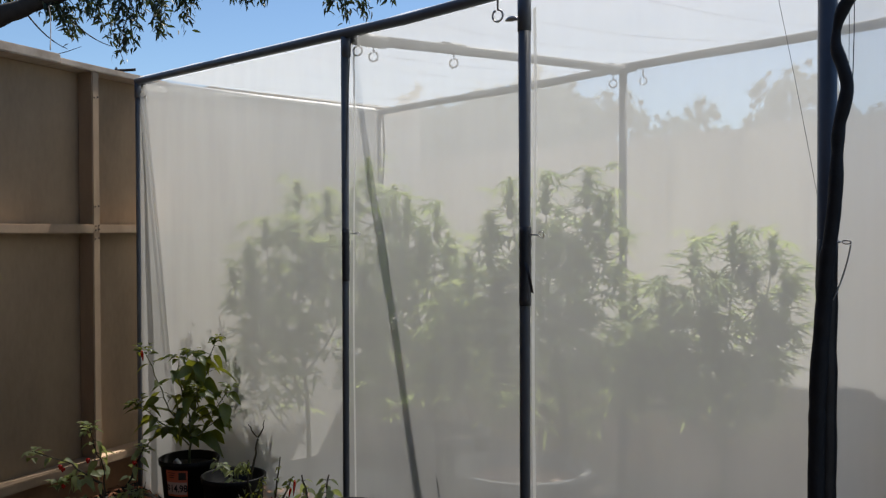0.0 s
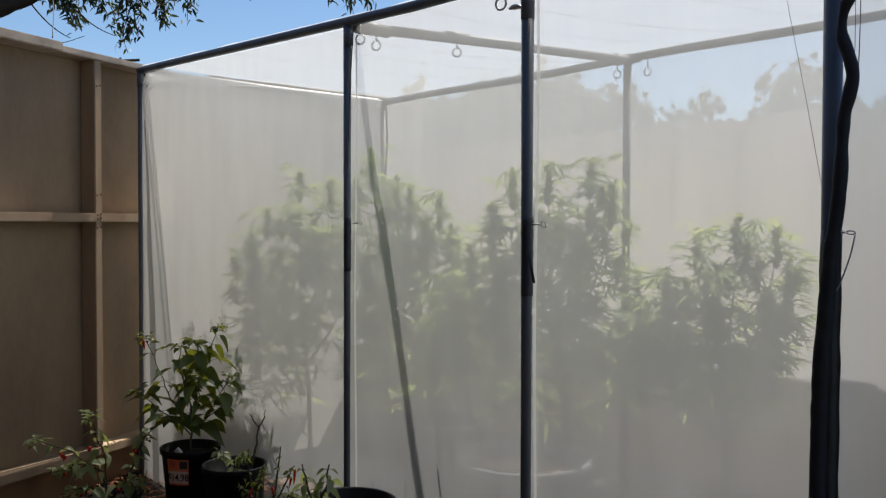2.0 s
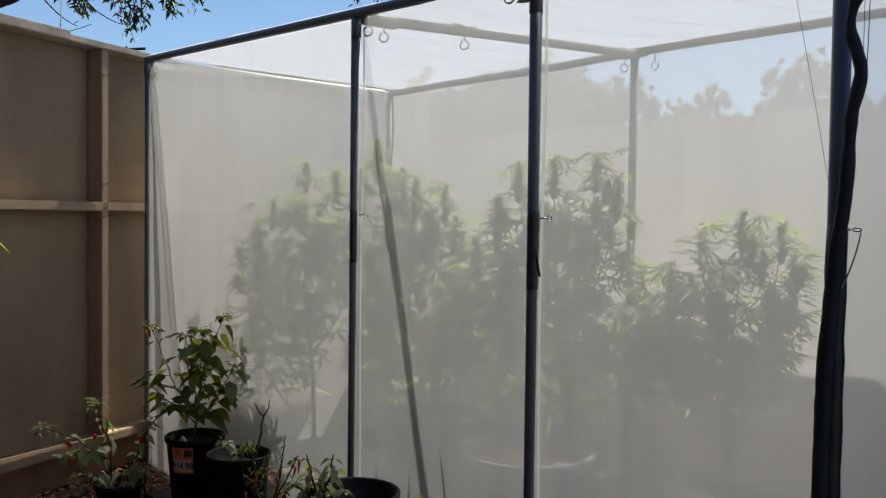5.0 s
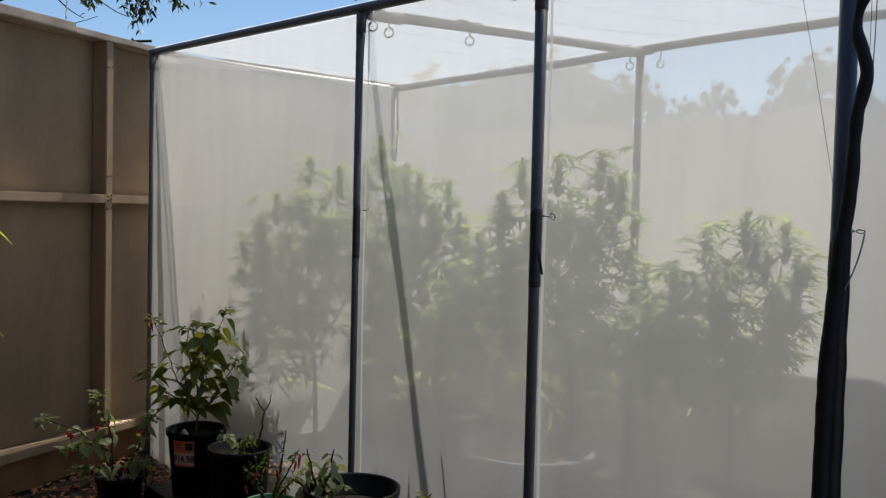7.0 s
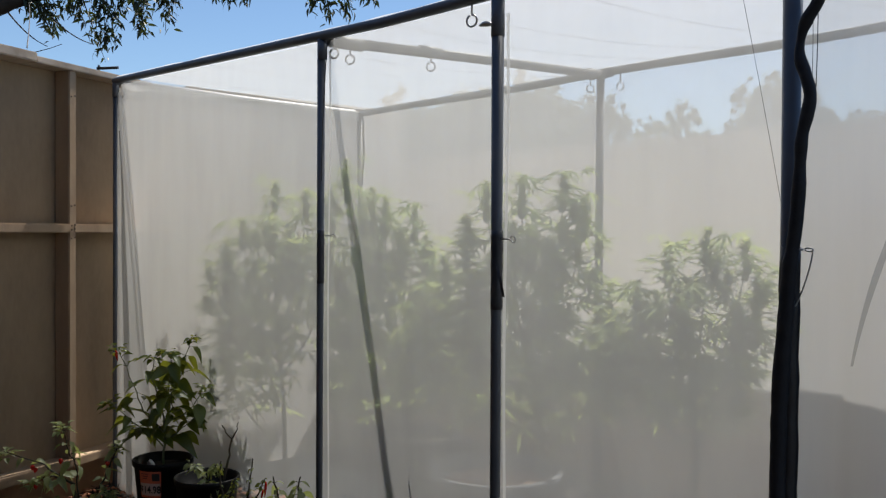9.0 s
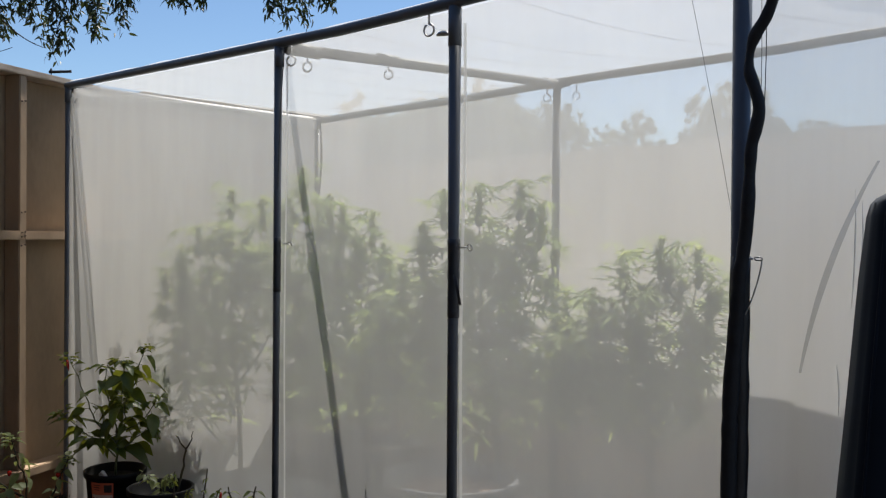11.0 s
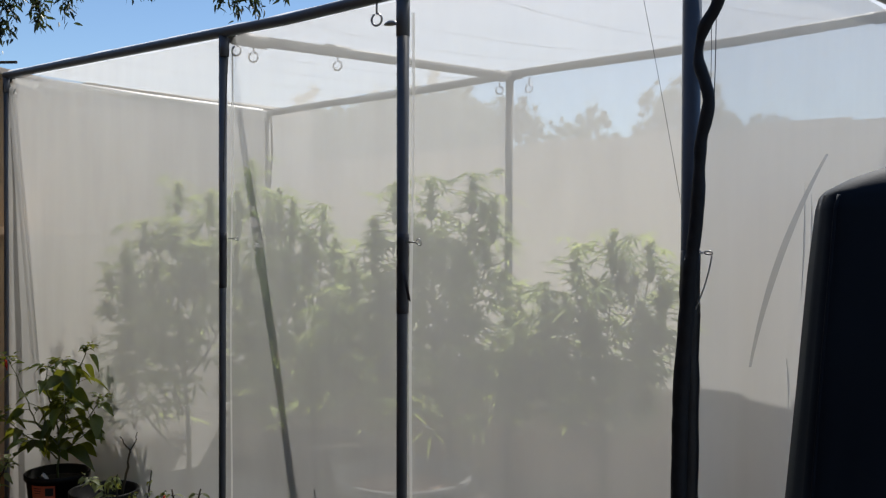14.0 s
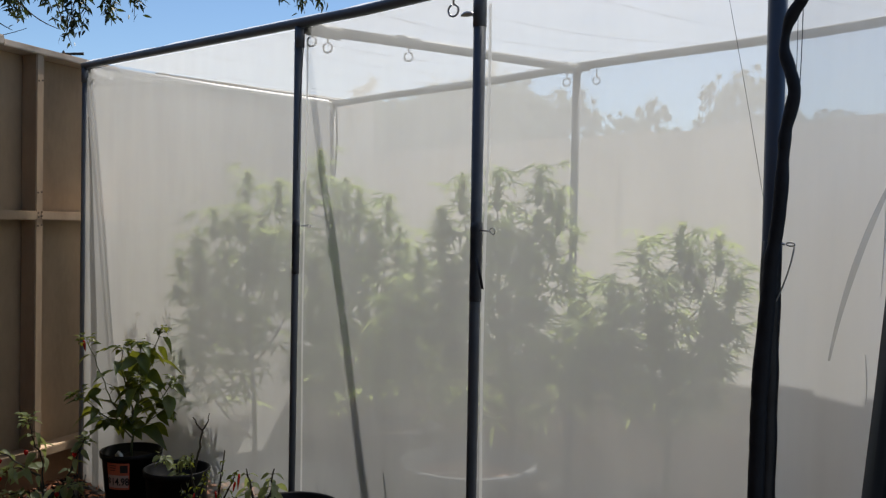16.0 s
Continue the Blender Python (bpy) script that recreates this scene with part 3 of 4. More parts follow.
def hemp_plant(base, tips, seed, pot_h, fill, label):
    """A bush of upright flowering branches: fan leaves thick along each, side shoots under the main spike, and inner leaves down to the skirt."""
    rnd = random.Random(seed)
    base = Vector(base)
    t = thing("hemp_plant", label, "plant", base, "plants under the netting")
    leaves = Bunch()
    root = Vector((0, 0, max(0.0, pot_h - 0.03)))
    mid = sum((Vector(p) for p in tips), Vector()) / len(tips) - base
    top = Vector((mid.x * 0.6, mid.y * 0.6, max(p[2] for p in tips) * 0.62))
    part("main_stem", tube(bend(root, top, (0.02, 0.01, 0), 8), [0.014 - 0.001 * k for k in range(9)], 8), STEM, t, "", True)

    def spike_on(bud, tip, up, length, size):
        for k in range(11):
            q = k / 10
            c = tip - up * length * q
            rr = size * (0.005 + 0.011 * q ** 0.7 * (1 - 0.2 * q))
            bud.add(LUMPS[rnd.randrange(4)], Matrix.Translation(c + Vector((rnd.uniform(-1, 1), rnd.uniform(-1, 1), 0)) * rr * 0.45) @ Matrix.Rotation(rnd.uniform(0, 6), 4, "Z") @ Matrix.Diagonal((rr, rr, rr * 1.15, 1)))
            for _ in range(8):
                a = rnd.uniform(0, 2 * math.pi)
                d = Vector((math.cos(a), math.sin(a), rnd.uniform(0.2, 1.5)))
                bud.add(BRACT, aim(c + d * rr * 0.5, d, rnd.uniform(0.022, 0.036) * size))
            for _ in range(5):
                a = rnd.uniform(0, 2 * math.pi)
                d = Vector((math.cos(a), math.sin(a), rnd.uniform(-0.15, 0.7)))
                leaves.add(SUGAR[rnd.randrange(2)], aim(c + d * rr * 0.6, d, (rnd.uniform(0.035, 0.055) + 0.07 * q) * size))

    for tip in tips:
        tip = Vector(tip) - base
        start = root.lerp(top, min(0.95, max(0.15, (tip.z - 0.45) / max(top.z, 0.1) * 0.75)))
        out = Vector((tip.x - start.x, tip.y - start.y, 0))
        pts = bend(start, tip, out * 0.22 + Vector((0, 0, -0.04)), 14)
        branch = part("branch", tube(pts, [0.0065 - 0.0004 * k for k in range(15)], 6), STEM, t, "", True)
        bud = Bunch()
        up = ((pts[-1] - pts[-3]).normalized() + Vector((0, 0, 1.2))).normalized()
        spike_on(bud, tip, up, rnd.uniform(0.12, 0.18), 1.1)
        bud.done("bud", BUD, branch, "dense olive flower spike", True)
        for _ in range(4):
            a, drop = rnd.uniform(0, 2 * math.pi), rnd.uniform(0.09, 0.3)
            end = tip + Vector((math.cos(a) * rnd.uniform(0.05, 0.12), math.sin(a) * rnd.uniform(0.05, 0.12), -drop))
            root_at = pts[max(3, 13 - int(drop * 26))]
            if end.z < root_at.z + 0.02:
                end.z = root_at.z + 0.05
            side = Bunch()
            spike_on(side, end, Vector((math.cos(a) * 0.3, math.sin(a) * 0.3, 1)).normalized(), rnd.uniform(0.06, 0.10), 0.85)
            shoot = part("side_shoot", tube(bend(root_at, end - Vector((0, 0, 0.05)), (math.cos(a) * 0.02, math.sin(a) * 0.02, -0.01), 5), 0.003, 5), STEM, t, "", True)
            side.done("side_bud", BUD, shoot, "small olive flower spike", True)
        for k in range(3, 15):
            p = pts[k]
            for _ in range(5 if k > 5 else 2):
                a = rnd.uniform(0, 2 * math.pi)
                reach = rnd.uniform(0.02, 0.15) * (1.15 - 0.5 * k / 14)
                d = Vector((math.cos(a), math.sin(a), rnd.uniform(0.0, 0.5)))
                hold = p + d * reach + Vector((0, 0, rnd.uniform(-0.05, 0.02)))
                leaves.add(FAN[rnd.randrange(3)], aim(hold, Vector((d.x, d.y, rnd.uniform(-0.75, 0.25))), rnd.uniform(0.075, 0.13) * (1.15 - 0.35 * k / 14), rnd.uniform(-0.5, 0.5)))
    # inner leaves fill the bush between its branches
    lo, count = fill
    for _ in range(count):
        tip = Vector(tips[rnd.randrange(len(tips))]) - base
        z = rnd.uniform(lo, max(lo + 0.1, tip.z - 0.08))
        q = min(1.0, 0.55 + 0.6 * (z - lo) / 0.4) * rnd.random() ** 0.5 * 1.08
        p = Vector((tip.x * q + rnd.gauss(0, 0.05), tip.y * q + rnd.gauss(0, 0.05), z))
        d = Vector((p.x + rnd.gauss(0, 0.15), p.y + rnd.gauss(0, 0.15), rnd.uniform(-0.5, 0.15)))
        leaves.add(FAN[rnd.randrange(3)], aim(p, d, rnd.uniform(0.075, 0.125), rnd.uniform(-0.6, 0.6)))
    leaves.done("foliage", LEAF, t, "slim-fingered green leaves")
    return t


def grow_pot(at, r, h, label, mat=POT_GREY, soil=SOIL):
    t = thing("grow_pot", label, "pot", at, "pots under the netting")
    part("shell", lathe([(r * 0.8, 0.0), (r * 0.97, h * 0.9), (r * 1.03, h * 0.92), (r * 1.05, h), (r * 0.96, h), (r * 0.92, h * 0.88), (r * 0.3, h * 0.87)], 40), mat, t, "", True)
    part("soil", lathe([(r * 0.3, h * 0.872), (r * 0.915, h * 0.89), (r * 0.5, h * 0.93), (0.02, h * 0.94)], 30), soil, t, "", True)


PLANTS = (
    ((0.62, 0.58, 0), 0.0, 1, (0.6, 40), [(0.56, 0.56, 1.51), (0.37, 0.40, 1.23), (0.68, 0.66, 1.47), (0.46, 0.44, 1.33), (0.36, 0.40, 1.03), (0.42, 0.36, 0.78), (0.74, 0.45, 1.33), (0.8, 0.72, 1.22), (0.7, 0.4, 1.05), (0.55, 0.75, 1.25)]),
    ((1.10, 0.95, 0), 0.0, 2, (0.5, 70), [(0.88, 0.75, 1.60), (1.00, 0.89, 1.43), (1.09, 1.00, 1.40), (1.15, 1.05, 1.19), (0.93, 0.86, 1.48), (1.2, 0.9, 1.02), (1.05, 0.75, 1.2), (0.9, 0.7, 1.1), (1.28, 1.0, 0.95), (0.95, 0.66, 0.92), (0.98, 0.68, 0.8)]),
    ((1.92, 0.98, 0), 0.26, 3, (0.5, 110), [(1.76, 0.82, 1.47), (1.85, 0.93, 1.50), (1.96, 1.06, 1.51), (2.02, 1.12, 1.42), (1.70, 0.76, 1.27), (2.10, 1.18, 1.06), (1.60, 0.63, 1.0), (2.14, 1.2, 0.86), (1.93, 0.8, 1.3), (2.0, 0.92, 1.22), (1.8, 0.7, 1.12), (2.03, 0.9, 1.02), (1.62, 0.72, 1.16), (1.55, 0.66, 0.9)]),
    ((2.50, 1.16, 0), 0.26, 4, (0.7, 20), [(2.43, 1.10, 1.23), (2.52, 1.21, 1.29), (2.62, 1.31, 1.25), (2.35, 1.02, 1.09), (2.66, 1.33, 1.13), (2.60, 1.28, 0.92), (2.5, 1.05, 1.08), (2.38, 0.98, 0.95), (2.28, 0.95, 0.98)]),
)
for at, h, seed, fill, tips in PLANTS:
    if h:
        grow_pot(at, 0.19, h, "wide dark grey plastic pot filled with soil")
    hemp_plant(at, tips, seed, h, fill, "bushy flowering hemp plant with upright bud spikes")
grow_pot((1.46, 0.72, 0), 0.19, 0.44, "dark plastic pot of bare soil behind the netting")
grow_pot((2.18, 0.465, 0), 0.225, 0.475, "wide worn grey plastic pot standing behind the netting", POT_WORN, SOIL_CHIP)


def build_shadow_shapes():
    # Blades and a stalk set where plant shadows fall on the front netting.
    rnd = random.Random(61)
    t = thing("spiky_shadow_shape", "spiky blades behind the netting, standing for a plant's shadow", "plant", (2.12, 0.075, 0))
    for k, (dx, z) in enumerate(((-0.045, 0.44), (-0.03, 0.53), (0.0, 0.47), (0.03, 0.50), (0.05, 0.42), (-0.06, 0.40))):
        b = Bunch()
        b.add(blade(1, 0.055, 0.0, 0.4, 6), aim((dx * 0.3, rnd.uniform(-0.01, 0.01), 0), (dx, rnd.uniform(-0.012, 0.0), z), z, math.pi / 2))
        b.done("blade", STEM, t, "pointed blade of the shadow shape")
    w = thing("stalk_shadow_shape", "thin curved shape behind the netting, standing for a stalk's shadow", "plant", (2.29, 0.06, 0))
    part("stalk", tube(bend((0.0, 0, 0), (-0.045, 0, 0.58), (0.02, 0, 0.0), 10), [0.012 - 0.0009 * k for k in range(11)], 7), STEM, w, "", True)


build_shadow_shapes()


def build_floor_shade():
    # Added dark sheet: its blue-grey colour is the shade on the floor.
    m = sheet("floor_shade_sheet", FLOOR_SHADE, None, (0.04, 0.06, 0.016), (3.4, 0, 0), (0, 1.36, 0), 60, 20, lambda u, v: (0, 0, 0.006 * noise.noise(Vector((u * 14, v * 5, 2)))))
    tagged(m, "dark blue-grey sheet standing for shade under the plants", "weed mat", kind="structure")


build_floor_shade()


# ---- potted plants in front ----
def nursery_pot(at, r, h, label, tall_rim=0.022, mat=POT):
    t = thing("nursery_pot", label, "pot", at, "black nursery pots")
    part("shell", lathe([(r * 0.76, 0), (r * 0.78, 0.004), (r * 0.955, h - tall_rim), (r * 1.02, h - tall_rim), (r * 1.03, h - 0.002), (r * 1.0, h), (r * 0.95, h - 0.004), (r * 0.9, h * 0.86), (r * 0.2, h * 0.855)], 40), mat, t, "", True)
    part("soil", lathe([(r * 0.2, h * 0.857), (r * 0.89, h * 0.862), (r * 0.5, h * 0.885), (0.01, h * 0.89)], 24), SOIL, t, "", True)
    return t


LEAF_SHAPES = [raw("leaf", *blade(1, 0.5, d, fo, 5), None) for d, fo in ((0.2, 0.35), (0.5, 0.5), (0.85, 0.3))]
LEAF_MESHES = [o.data for o in LEAF_SHAPES]
for o in LEAF_SHAPES:
    bpy.data.objects.remove(o)


def leaf_sets(mat):
    out = []
    for me in LEAF_MESHES:
        c = me.copy()
        c.materials.clear()
        c.materials.append(mat)
        c.polygons.foreach_set("use_smooth", [True] * len(c.polygons))
        out.append(c)
    return out


def leafy_plant(name, label, at, stems, leaf_mat, seed, size, per, fruits=0, group="potted plants", stem_mat=STEM, chili=0.045, tufts=True, bare=0, slim=0.6):
    """Stems from the pot's soil; leaves, small shoot tufts and hanging fruits along them."""
    rnd = random.Random(seed)
    t = thing(name, label, "plant", at, group)
    sets = leaf_sets(leaf_mat)
    ends = []
    for pts in stems:
        pts = [Vector(p) for p in pts]
        fine = []
        for a, b in zip(pts, pts[1:]):
            fine += [a.lerp(b, k / 4) + Vector((rnd.gauss(0, 0.0025), rnd.gauss(0, 0.0025), 0)) for k in range(4)]
        fine.append(pts[-1])
        thick = 0.0055 if pts[0].length < 0.06 else 0.0035
        part("stem", tube(fine, [thick * (1 - 0.65 * k / (len(fine) - 1)) for k in range(len(fine))], 7), stem_mat, t, "", True)
        ends.append(fine)
    for fine in ends[bare:]:
        n = len(fine)
        for k in range(per):
            q = 0.35 + 0.65 * (k + rnd.random()) / per
            p = fine[min(n - 1, int(q * (n - 1)))]
            a = k * 2.4 + rnd.uniform(-0.5, 0.5)
            d = Vector((math.cos(a), math.sin(a), rnd.uniform(-0.7, 0.4)))
            s = size * rnd.uniform(0.6, 1.2) * (1.0 if q < 0.85 else 0.7)
            stalk = p + d * s * 0.25 + Vector((0, 0, 0.006))
            lf = data_object("leaf", sets[rnd.randrange(3)], None, t)
            lf.matrix_basis = aim(stalk, Vector((d.x, d.y, d.z - 0.15)), s, rnd.uniform(-0.7, 0.7))
            part("leaf_stalk", tube([p, stalk], 0.0011, 4), stem_mat, t)
        if tufts:
            b = Bunch()
            for _ in range(20):
                a = rnd.uniform(0, 6.3)
                d = Vector((math.cos(a), math.sin(a), rnd.uniform(-0.2, 0.9)))
                b.add(blade(1, 0.72, 0.4, 0.4, 4), aim(fine[-1] + d * rnd.uniform(0.0, 0.025) - Vector((0, 0, rnd.uniform(0, 0.03))), d, rnd.uniform(0.018, 0.042)))
            b.done("shoot_tip", leaf_mat, t, "tuft of small young leaves")
    for k in range(fruits):
        fine = ends[k % len(ends)]
        p = fine[rnd.randrange(len(fine) // 2, len(fine))] + Vector((rnd.uniform(-0.02, 0.02), rnd.uniform(-0.03, 0.0), -0.012))
        dr = Vector((rnd.uniform(-0.4, 0.4), rnd.uniform(-0.3, 0.1), -1 if chili < 0.05 else rnd.choice((-1, 0.8)))).normalized()
        pts = [p + dr * chili * q for q in (0, 0.15, 0.4, 0.7, 1.0)]
        part("chili", tube(pts, [0.0015, 0.0062 * slim, 0.0068 * slim, 0.0045 * slim, 0.0008], 8), CHILI, t, "ripe red chili", True)
    return t


# the stand, the labelled pot and its pepper bush
stand = thing("plant_stand", "low black plastic tray turned upside down", "stand", (0.87, -0.14, 0))
part("deck", box(bmesh.new(), (-0.17, -0.15, 0.075), (0.24, 0.135, 0.098), 0.006), POT, stand)
for dx, dy in ((-0.15, -0.13), (0.22, -0.13), (-0.15, 0.115), (0.22, 0.115)):
    part("foot", box(bmesh.new(), (dx - 0.018, dy - 0.018, 0), (dx + 0.018, dy + 0.018, 0.074), 0.003), POT, stand)
pot = nursery_pot((0.87, -0.14, 0.10), 0.118, 0.255, "black plastic nursery pot with an orange price label")


def price_label(pot_ob, r_low, r_high, h, turn):
    """A label bent round the pot: an orange head over a pale price field, with its lettering."""
    def strip(name, mat, z0, z1, half, lift, under):
        verts, n = [], 12
        for z in (z0, z1):
            rr = r_low + (r_high - r_low) * z / h + lift
            verts += [(rr * math.cos(turn + half * (2 * k / n - 1)), rr * math.sin(turn + half * (2 * k / n - 1)), z) for k in range(n + 1)]
        return raw(name, verts, [(k, k + 1, k + n + 2, k + n + 1) for k in range(n)], mat, under, "", True)

    half = 0.42
    sticker = strip("price_label", LABEL_RED, 0.12, 0.226, half, 0.0015, pot_ob)
    strip("price_field", LABEL_PALE, 0.128, 0.178, half * 0.93, 0.0022, sticker)
    strip("label_badge", INK, 0.188, 0.218, half * 0.32, 0.0022, sticker).rotation_euler = (0, 0, half * 0.55)
    for k, z in enumerate((0.214, 0.205, 0.196)):
        strip("label_line", INK, z, z + 0.003, half * (0.34 - 0.05 * k), 0.0024, sticker).rotation_euler = (0, 0, -half * 0.42)
    cu = bpy.data.curves.new("price_text", "FONT")
    cu.body, cu.size, cu.align_x, cu.extrude, cu.offset = "$14.98", 0.040, "CENTER", 0.0002, 0.0008
    tx = new("price_text", cu)
    deps = bpy.context.evaluated_depsgraph_get()
    me = bpy.data.meshes.new_from_object(tx.evaluated_get(deps))
    bpy.data.objects.remove(tx)
    for v in me.vertices:
        z = 0.139 + v.co.y
        rr = r_low + (r_high - r_low) * z / h + 0.0032
        a = turn + v.co.x * 0.82 / rr
        v.co = (rr * math.cos(a), rr * math.sin(a), z)
    me.materials.clear()
    data_object("price_text", me, INK, sticker, "black price figures")


price_label(pot, 0.118 * 0.77, 0.118 * 0.965, 0.24, math.atan2(-1.56, 3.46) - 0.48)


# the bush spreads along this level direction
SIDE = Vector((0.66, 0.75, 0))


def flat(pairs, depth=0.0):
    """Stem points from (sideways, up) pairs, in the upright plane that the bush spreads in."""
    d = Vector((0.75, -0.66, 0))
    return [SIDE * u + Vector((0, 0, w)) + d * depth * k for k, (u, w) in enumerate(pairs)]


bush = [flat([(0, 0), (0.005, 0.1), (0.0, 0.2), (0.02, 0.27)]), flat([(0.0, 0.12), (-0.07, 0.20), (-0.10, 0.29), (-0.155, 0.43)], 0.01), flat([(0.0, 0.2), (-0.05, 0.31), (-0.04, 0.40)], -0.02),
        flat([(0.02, 0.27), (0.04, 0.36), (0.03, 0.42)], 0.02), flat([(0.01, 0.22), (0.06, 0.33), (0.09, 0.46)], -0.02), flat([(0.0, 0.15), (0.1, 0.2), (0.16, 0.29)], 0.02),
        flat([(0.0, 0.1), (-0.1, 0.16), (-0.17, 0.24)], 0.03), flat([(0.0, 0.08), (0.06, 0.13), (0.11, 0.17)], -0.03), flat([(0.0, 0.07), (-0.06, 0.12), (-0.12, 0.13)], -0.02), flat([(0, 0.16), (0.05, 0.22), (0.06, 0.30)], 0.05)]
leafy_plant("pepper_plant", "leafy green pepper bush in a black pot", (0.87, -0.14, 0.322), [[Vector((p.x * 1.12, p.y * 1.12, p.z * 1.13)) for p in s] for s in bush], PEPPER_LEAF, 7, 0.098, 9, 2, slim=0.9)

nursery_pot((1.30, -0.16, 0.0), 0.116, 0.375, "black plastic nursery pot beside the labelled one")
leafy_plant("wilted_pepper", "straggly half-bare pepper plant in a black pot", (1.30, -0.16, 0.33),
            [flat([(0.05, 0), (0.08, 0.1), (0.09, 0.18), (0.055, 0.23)]), flat([(0.09, 0.17), (0.105, 0.21), (0.115, 0.245)]), flat([(0, 0.02), (-0.04, 0.07), (-0.07, 0.09)]), flat([(0, 0.03), (0.03, 0.07), (0.05, 0.10)], 0.03), flat([(0, 0.01), (0.02, 0.03), (0.06, 0.02)], 0.05)],
            PALE_LEAF, 9, 0.034, 24, 0, stem_mat=TWIG, tufts=False, bare=2)
nursery_pot((1.70, -0.25, 0.0), 0.09, 0.29, "green plastic pot with a chili plant", mat=POT_GREEN)
tag = part("plant_tag", tube([(0.90, -0.21, 0.325), (0.905, -0.215, 0.35), (0.92, -0.215, 0.362), (0.935, -0.21, 0.352), (0.94, -0.205, 0.33)], [0.006, 0.008, 0.008, 0.007, 0.004], 6), TAG, None, "", True)
tagged(tag, "small curled white plastic tag stuck in the soil", "plant tag")
leafy_plant("chili_plant", "thin chili plant with small red fruits", (1.70, -0.25, 0.22),
            [flat([(0, 0), (-0.04, 0.12), (-0.06, 0.25), (-0.055, 0.30)]), flat([(0, 0.05), (-0.05, 0.14), (-0.085, 0.19)], 0.01), flat([(0, 0.03), (0.03, 0.16), (0.05, 0.31)]), flat([(0.02, 0.1), (0.07, 0.2), (0.09, 0.24)], -0.01), flat([(0, 0.04), (0.05, 0.12), (0.1, 0.17)], 0.01), flat([(-0.04, 0.12), (-0.02, 0.2), (0.0, 0.25)], 0.01)],
            PEPPER_LEAF, 11, 0.019, 22, 5, stem_mat=TWIG, chili=0.034, tufts=False)
nursery_pot((2.17, -0.24, 0.0), 0.138, 0.46, "large black plastic nursery pot")
leafy_plant("pepper_seedling", "small wilting pepper plant with pale leaves", (2.09, -0.30, 0.40),
            [flat([(0, 0), (-0.02, 0.08), (-0.04, 0.16)]), flat([(0, 0.02), (0.03, 0.09), (0.04, 0.16)]), flat([(0, 0.02), (-0.05, 0.05), (-0.09, 0.07)]), flat([(0, 0.02), (0.05, 0.04), (0.08, 0.05)])], PALE_LEAF, 13, 0.046, 13, 1, stem_mat=TWIG, tufts=False)
nursery_pot((2.395, -0.2, 0.0), 0.065, 0.43, "small black plastic pot with red chilies")
leafy_plant("red_chili_plant", "low chili plant covered in red fruits", (2.395, -0.2, 0.38), [flat([(0, 0), (-0.03, 0.06), (-0.05, 0.10)]), flat([(0, 0), (0.03, 0.07), (0.06, 0.11)]), flat([(0, 0), (0.0, 0.06), (0.02, 0.09)], -0.02)],
            PEPPER_LEAF, 15, 0.04, 5, 14, stem_mat=TWIG, chili=0.045, tufts=False, slim=0.9)
nursery_pot((0.72, -0.40, 0.0), 0.095, 0.17, "small black plastic pot by the fence")
leafy_plant("chili_bush", "spreading chili bush with small round red fruits", (0.72, -0.40, 0.13),
            [[p * 1.3 for p in s] for s in [flat([(0, 0), (-0.04, 0.1), (-0.13, 0.16), (-0.25, 0.20)]), flat([(-0.02, 0.06), (-0.03, 0.16), (-0.06, 0.22), (-0.07, 0.28)]), flat([(0, 0.02), (0.05, 0.1), (0.08, 0.17), (0.10, 0.22)]), flat([(-0.03, 0.1), (-0.09, 0.13), (-0.15, 0.12)], 0.02), flat([(0, 0.03), (0.04, 0.07), (0.09, 0.09)], 0.02), flat([(0, 0.02), (-0.06, 0.06), (-0.1, 0.06)], 0.03)]],
            PALE_LEAF, 17, 0.06, 12, 7, stem_mat=TWIG, chili=0.022, tufts=True, slim=1.4)


leafy_plant("dry_twigs", "bare dry twigs beside the fence", (0.66, -0.27, 0.0), [flat([(0, 0), (0.0, 0.15), (-0.01, 0.24)]), flat([(0, 0.12), (0.02, 0.17), (0.03, 0.23)]), flat([(0, 0.1), (-0.02, 0.15), (-0.015, 0.2)]), flat([(0, 0.07), (0.025, 0.1), (0.04, 0.14)])],
            PALE_LEAF, 19, 0.014, 2, 0, stem_mat=TWIG, tufts=False)

